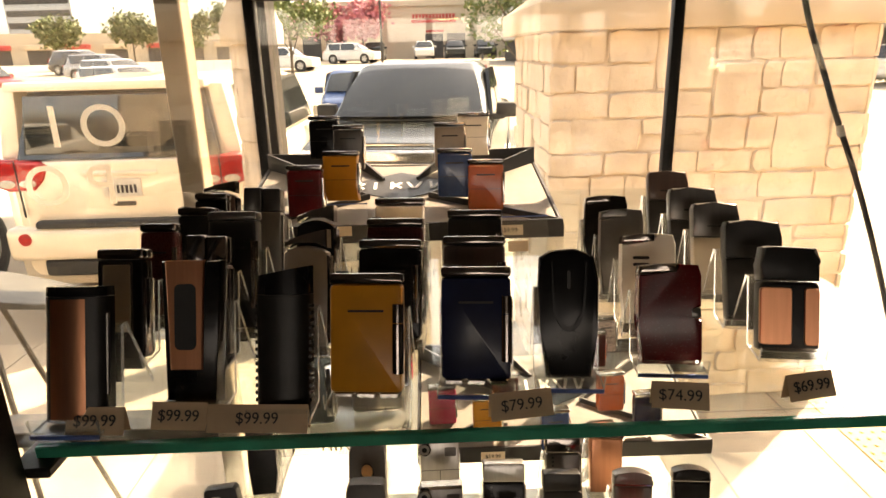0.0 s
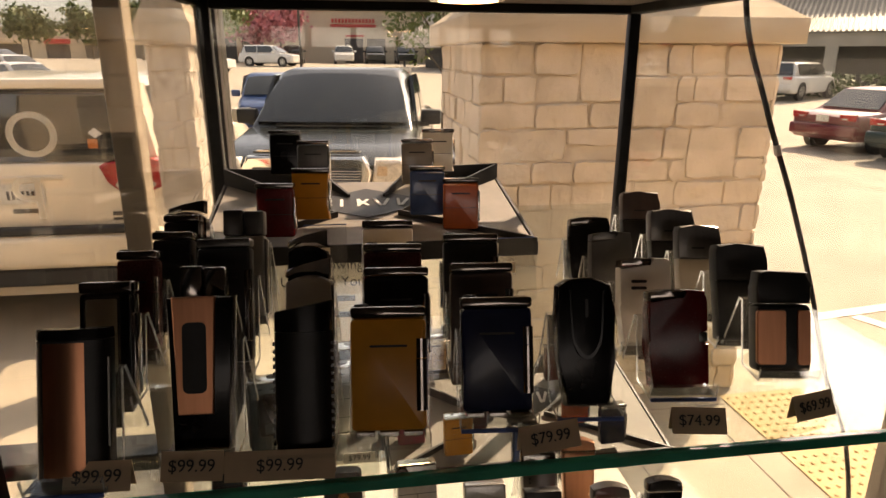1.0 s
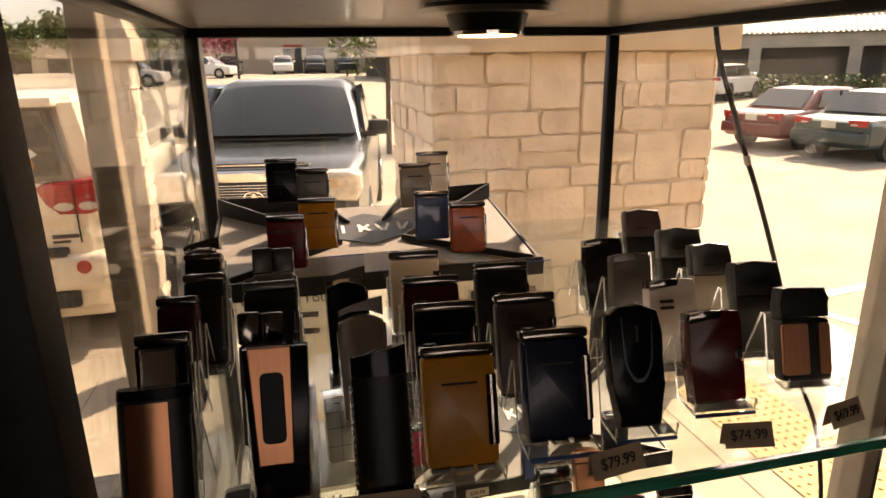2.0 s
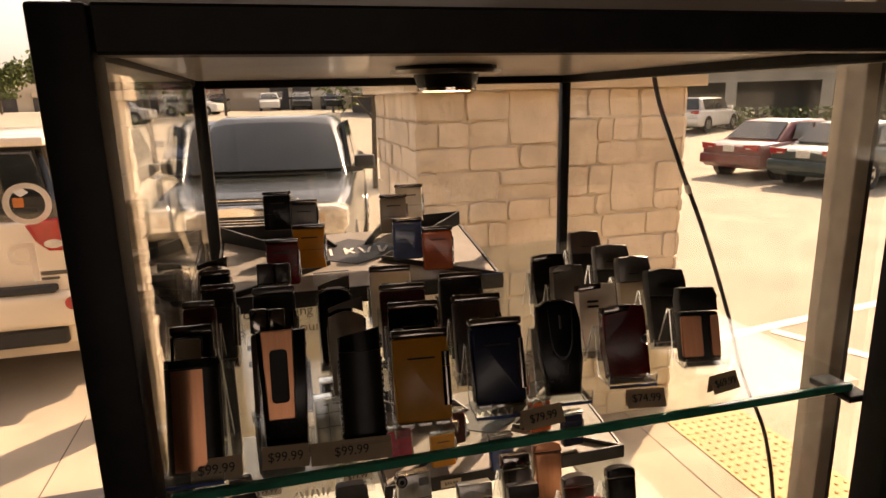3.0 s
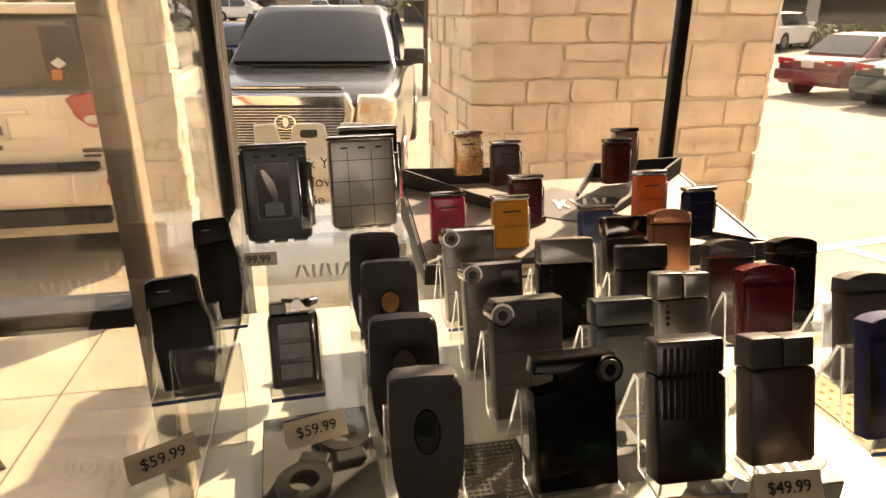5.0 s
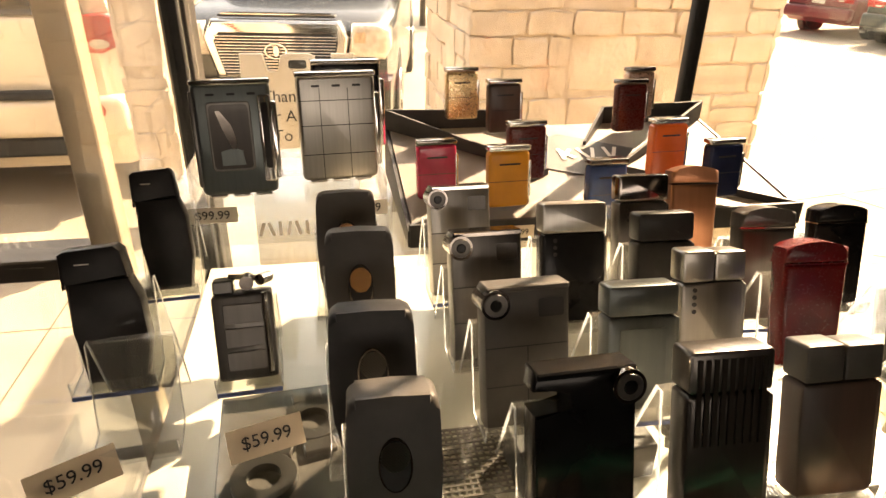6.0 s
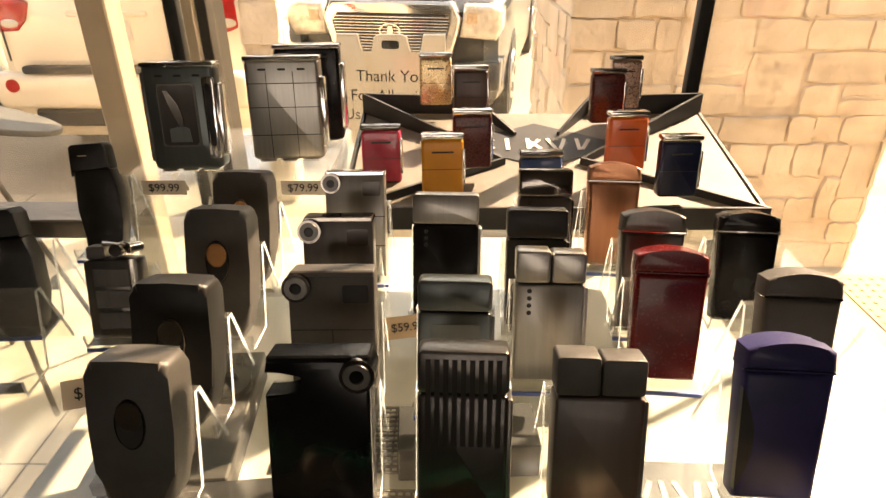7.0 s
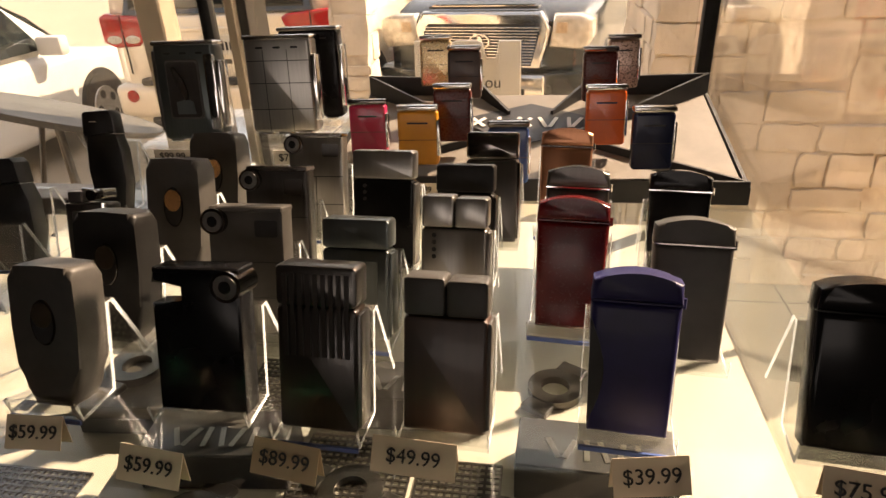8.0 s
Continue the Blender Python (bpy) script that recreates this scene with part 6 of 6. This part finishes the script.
for nm, t in (("front_board", -6), ("rear_board", 6)):
    o = part(nm, prism(prof, -0.012, 0.012, 0.005, 2), M_signboard, sg)
    o.matrix_local = Matrix.Translation((0, -0.13 if t < 0 else 0.16, 0)) @ pose(0, 0, 0, t, 0, 0)
    part("grip_hole", prism(rrect(SW * 0.16, 0.032, 0.01, SH - 0.055), -0.0135, 0.0135), M_slot, o)
front = bpy.data.objects["front_board"]
for k, line in enumerate(("Thank You", "For Allowing", "Us To Be Your")):
    lettering(line, 0.064, M_ink, "sign_line", front, Matrix.Translation((0, -0.0125, SH - 0.160 - 0.076 * k)) @ pose(0, 0, 0, 90, 0, 0), 0.0004)

for k in range(2):
    part("sign_bar", box(-SW * 0.30, SW * 0.30, -0.0135, -0.0121, SH - 0.40 - 0.075 * k, SH - 0.375 - 0.075 * k), M_ink, front)

# ---------------------------------------------------------------- cafe table outdoors on the left
tb = tagged(holder("cafe_table", Matrix.Translation((-1.72, 2.05, 0.0))), "grey oval cafe table on thin steel legs", "table")
part("tabletop", prism(oval(0.86, 0.62, 0, 0, 36), -0.012, 0.012, 0.006, 2), M_table, tb).matrix_local = Matrix.Translation((0, 0, 1.20)) @ pose(0, 0, 0, 90 - 14, 12, 0)
for k in range(4):
    a = math.pi / 4 + k * math.pi / 2
    part("leg", rod((0.05 * math.cos(a), 0.05 * math.sin(a), 1.17), (0.34 * math.cos(a), 0.34 * math.sin(a), 0.0), 0.011, None, 8), M_steel, tb)


# ---------------------------------------------------------------- trees, buildings, distance
def tree(label, x, y, h, spread, leaf, trunk_r=0.09, n=420, seed=3, cr=0.5):
    r = random.Random(seed)
    z0 = ground_z(x, y)
    t = tagged(holder("tree", Matrix.Translation((x, y, z0))), label, "tree")
    bm = rod((0, 0, 0), (0.05, 0, h * 0.5), trunk_r, trunk_r * 0.6, 8)
    tips = []
    for i in range(9):
        a = 2.4 * i
        base = Vector((0.04, 0, h * (0.28 + 0.035 * i)))
        tip = Vector((math.cos(a) * spread * r.uniform(0.5, 0.95), math.sin(a) * spread * r.uniform(0.5, 0.95), h * r.uniform(0.55, 0.97)))
        rod(base, tip, trunk_r * 0.4, trunk_r * 0.08, 6, bm)
        tips.append((base, tip))
    part("trunk", bm, M_bark, t)
    verts, faces = [], []
    for i in range(n):
        b, tip = r.choice(tips)
        c = b.lerp(tip, r.uniform(0.45, 1.08)) + Vector((r.gauss(0, 1), r.gauss(0, 1), r.gauss(0, 0.8))) * spread * 0.16
        for k in range(5):
            p = c + Vector((r.gauss(0, 1), r.gauss(0, 1), r.gauss(0, 1))) * 0.10 * cr
            u = Vector((r.gauss(0, 1), r.gauss(0, 1), r.gauss(0, 1))).normalized() * 0.10 * cr
            v = u.cross(Vector((r.gauss(0, 1), r.gauss(0, 1), r.gauss(0, 1)))).normalized() * 0.055 * cr
            k0 = len(verts)
            verts += [tuple(p - u), tuple(p + v), tuple(p + u), tuple(p - v)]
            faces.append((k0, k0 + 1, k0 + 2, k0 + 3))
    me = bpy.data.meshes.new("crown")
    me.from_pydata(verts, [], faces)
    me.materials.append(leaf)
    o = new("crown", me)
    o.parent = t
    return t


tree("young street tree with fresh light green leaves", 2.3, 15.0, 5.2, 1.6, M_leaf, 0.07, 520, 3, 0.75)
tree("young street tree with fresh light green leaves", 4.2, 17.5, 5.4, 1.9, M_leaf, 0.08, 520, 5, 0.75)
tree("small tree in pink blossom across the lot", -5.6, 60.5, 5.2, 2.4, M_blossom, 0.10, 420, 7, 2.4)
tree("small tree in pink blossom across the lot", -9.0, 61.5, 5.0, 2.2, M_blossom, 0.10, 380, 9, 2.4)
for i, (x, y) in enumerate(((10, 62), (14.5, 62))):
    tree("leafy lot tree beyond the parked cars", x, y, 6.0, 2.8, M_leaf, 0.12, 380, 20 + i, 3.0)

tree("young lot tree in fresh leaf on a thin trunk", -5.3, 26.2, 6.0, 1.9, M_leaf, 0.07, 520, 31, 1.0)
for i, (x, y) in enumerate(((-24, 84), (-31, 88), (-40, 92), (-52, 96))):
    tree("leafy tree far across the lot", x, y, 6.5, 3.0, M_leaf, 0.14, 360, 40 + i, 3.4)

bb = tagged(holder("big_box_store", Matrix.Translation((0, 66, ground_z(0, 66)))), "long pale stucco store across the lot with red sign", "building")
part("wall", box(-16, 26, 0, 14, 0, 5.3), M_bigbox, bb)
part("parapet", box(-16.2, 26.2, -0.25, 0.02, 4.9, 5.45), M_bigbox, bb)
part("entry_wall", box(-12.5, -5.5, -0.8, 0.01, 0, 3.0), M_stucco, bb)
for x in (-11, -8.5, 1.0, 3.2, 9, 12, 16):
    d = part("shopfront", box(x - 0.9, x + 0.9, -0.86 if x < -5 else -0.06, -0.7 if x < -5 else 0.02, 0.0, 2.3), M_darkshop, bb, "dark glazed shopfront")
sgn = part("sign_panel", box(-1.2, 3.2, -0.12, 0.01, 3.35, 3.62), M_signred, bb, "red lettered strip shown as plain bars")
bm = bmesh.new()
for i in range(13):
    box(-1.1 + i * 0.33, -0.88 + i * 0.33, -0.12, 0.01, 3.75, 4.15, bm=bm)
part("sign_bars", bm, M_signred, bb)
part("small_sign", box(0.2, 2.0, -0.12, 0.01, 2.45, 2.65), M_signred, bb)

rb = tagged(holder("low_shop_building", Matrix.Translation((24, 34, 0.35)) @ pose(0, 0, 0, 0, 0, -42)), "low building with a ribbed metal roof and dark arcade", "building")
# arcade wall, its shade carried by the dark base colour
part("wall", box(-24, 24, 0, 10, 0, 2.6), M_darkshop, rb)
part("fascia", box(-24.2, 24.2, -2.4, -2.0, 2.2, 2.85), M_fascia, rb)
part("roof", loft([[(-24.4, -2.6, 2.86), (24.4, -2.6, 2.86), (24.4, -2.6, 2.92), (-24.4, -2.6, 2.92)], [(-24.4, 3.5, 5.6), (24.4, 3.5, 5.6), (24.4, 3.5, 5.66), (-24.4, 3.5, 5.66)]]), M_roofmetal, rb)
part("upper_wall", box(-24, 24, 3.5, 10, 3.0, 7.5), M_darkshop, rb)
ribs = bmesh.new()
for i in range(190):
    x = -24 + i * 0.252
    loft([[(x, -2.6, 2.92), (x + 0.10, -2.6, 2.92), (x + 0.10, -2.6, 3.00), (x, -2.6, 3.00)], [(x, 3.5, 5.66), (x + 0.10, 3.5, 5.66), (x + 0.10, 3.5, 5.74), (x, 3.5, 5.74)]], ribs)
tagged(part("roof_rib", ribs, M_roofrib, rb), kind="stuff")
for i in range(10):
    x = -20 + i * 4.6
    part("column", box(x - 0.28, x + 0.28, -2.45, -1.9, 0, 2.2), M_fascia, rb, "grey brown arcade column")
hv, hf = [], []
rh = random.Random(4)
for i in range(5200):
    x, y, z = rh.uniform(-18, 20), rh.uniform(-0.6, 0.6), rh.uniform(0, 1.15)
    c = Vector((x, y, z))
    u = Vector((rh.gauss(0, 1), rh.gauss(0, 1), rh.gauss(0, 1))).normalized() * 0.14
    v = u.cross(Vector((rh.gauss(0, 1), rh.gauss(0, 1), rh.gauss(0, 1)))).normalized() * 0.09
    k0 = len(hv)
    hv += [tuple(c - u), tuple(c + v), tuple(c + u), tuple(c - v)]
    hf.append((k0, k0 + 1, k0 + 2, k0 + 3))
me = bpy.data.meshes.new("hedge")
me.from_pydata(hv, [], hf)
me.materials.append(M_hedge)
hd = tagged(new("hedge", me), "dark clipped hedge along the arcade", "hedge", kind="stuff")
hd.matrix_world = Matrix.Translation((20.3, 29.2, 0.1)) @ pose(0, 0, 0, 0, 0, -42)

lb = tagged(holder("far_shops", Matrix.Translation((-62, 118, 1.25)) @ pose(0, 0, 0, 0, 0, 24)), "row of small far shops in cream and red", "building")
part("wall", box(-14, 46, 0, 8, 0, 5.2), M_bigbox, lb)
for i, (x, mt) in enumerate(((-11, M_signred), (-5, M_stucco), (1, M_signred), (7, M_stucco), (14, M_signred), (20, M_hedge), (26, M_stucco), (33, M_signred), (40, M_stucco))):
    part("shopfront", box(x - 1.8, x + 1.8, -0.1, 0.02, 0, 2.4), M_darkshop, lb)
    part("awning", box(x - 2.0, x + 2.0, -0.9, -0.02, 2.5, 3.3, 0.05), mt, lb)
tw = tagged(holder("far_tower", Matrix.Translation((-92, 165, 1.2))), "grey block of offices in the distance", "building")
part("wall", box(-9, 7, 0, 12, 0, 17), M_silvercar, tw)
for i in range(5):
    part("window_band", box(-8.6, 6.6, -0.1, 0.02, 2.6 + i * 2.8, 4.0 + i * 2.8), M_darkshop, tw)

lp = tagged(holder("lamp_post", Matrix.Translation((-3.2, 50, ground_z(0, 50)))), "tall thin dark lot lamp post", "lamp post")
part("pole", rod((0, 0, 0), (0, 0, 9.5), 0.10, 0.07, 10), M_bronze, lp)
part("lamp_head", box(-0.6, 0.6, -0.25, 0.25, 9.5, 9.7, 0.04), M_bronze, lp)
ps = tagged(holder("parking_sign", Matrix.Translation((1.35, 14.6, ground_z(0, 14.6)))), "small white parking sign on a thin post", "sign")
part("post", rod((0, 0, 0), (0, 0, 2.0), 0.025, None, 8), M_bronze, ps)
part("board", box(-0.15, 0.15, -0.04, -0.026, 1.35, 1.85, 0.003), M_plate, ps, "white board with red bars")
part("board_bars", box(-0.10, 0.10, -0.046, -0.0405, 1.52, 1.74), M_signred, ps)
# wooded rise in the distance
bm = bmesh.new()
rh = random.Random(8)
prev = None
for i in range(61):
    x = -320 + i * 11
    top = bm.verts.new((x, 260, 9 + 4 * noise.noise(Vector((i * 0.23, 1, 2))) + rh.uniform(0, 1.2)))
    bot = bm.verts.new((x, 240, -2))
    bk = bm.verts.new((x, 330, -2))
    if prev:
        bm.faces.new((prev[1], bot, top, prev[0]))
        bm.faces.new((prev[0], top, bk, prev[2]))
    prev = (top, bot, bk)
structure("backdrop", bm, M_hill, "hazy wooded rise beyond the lot", "distance")
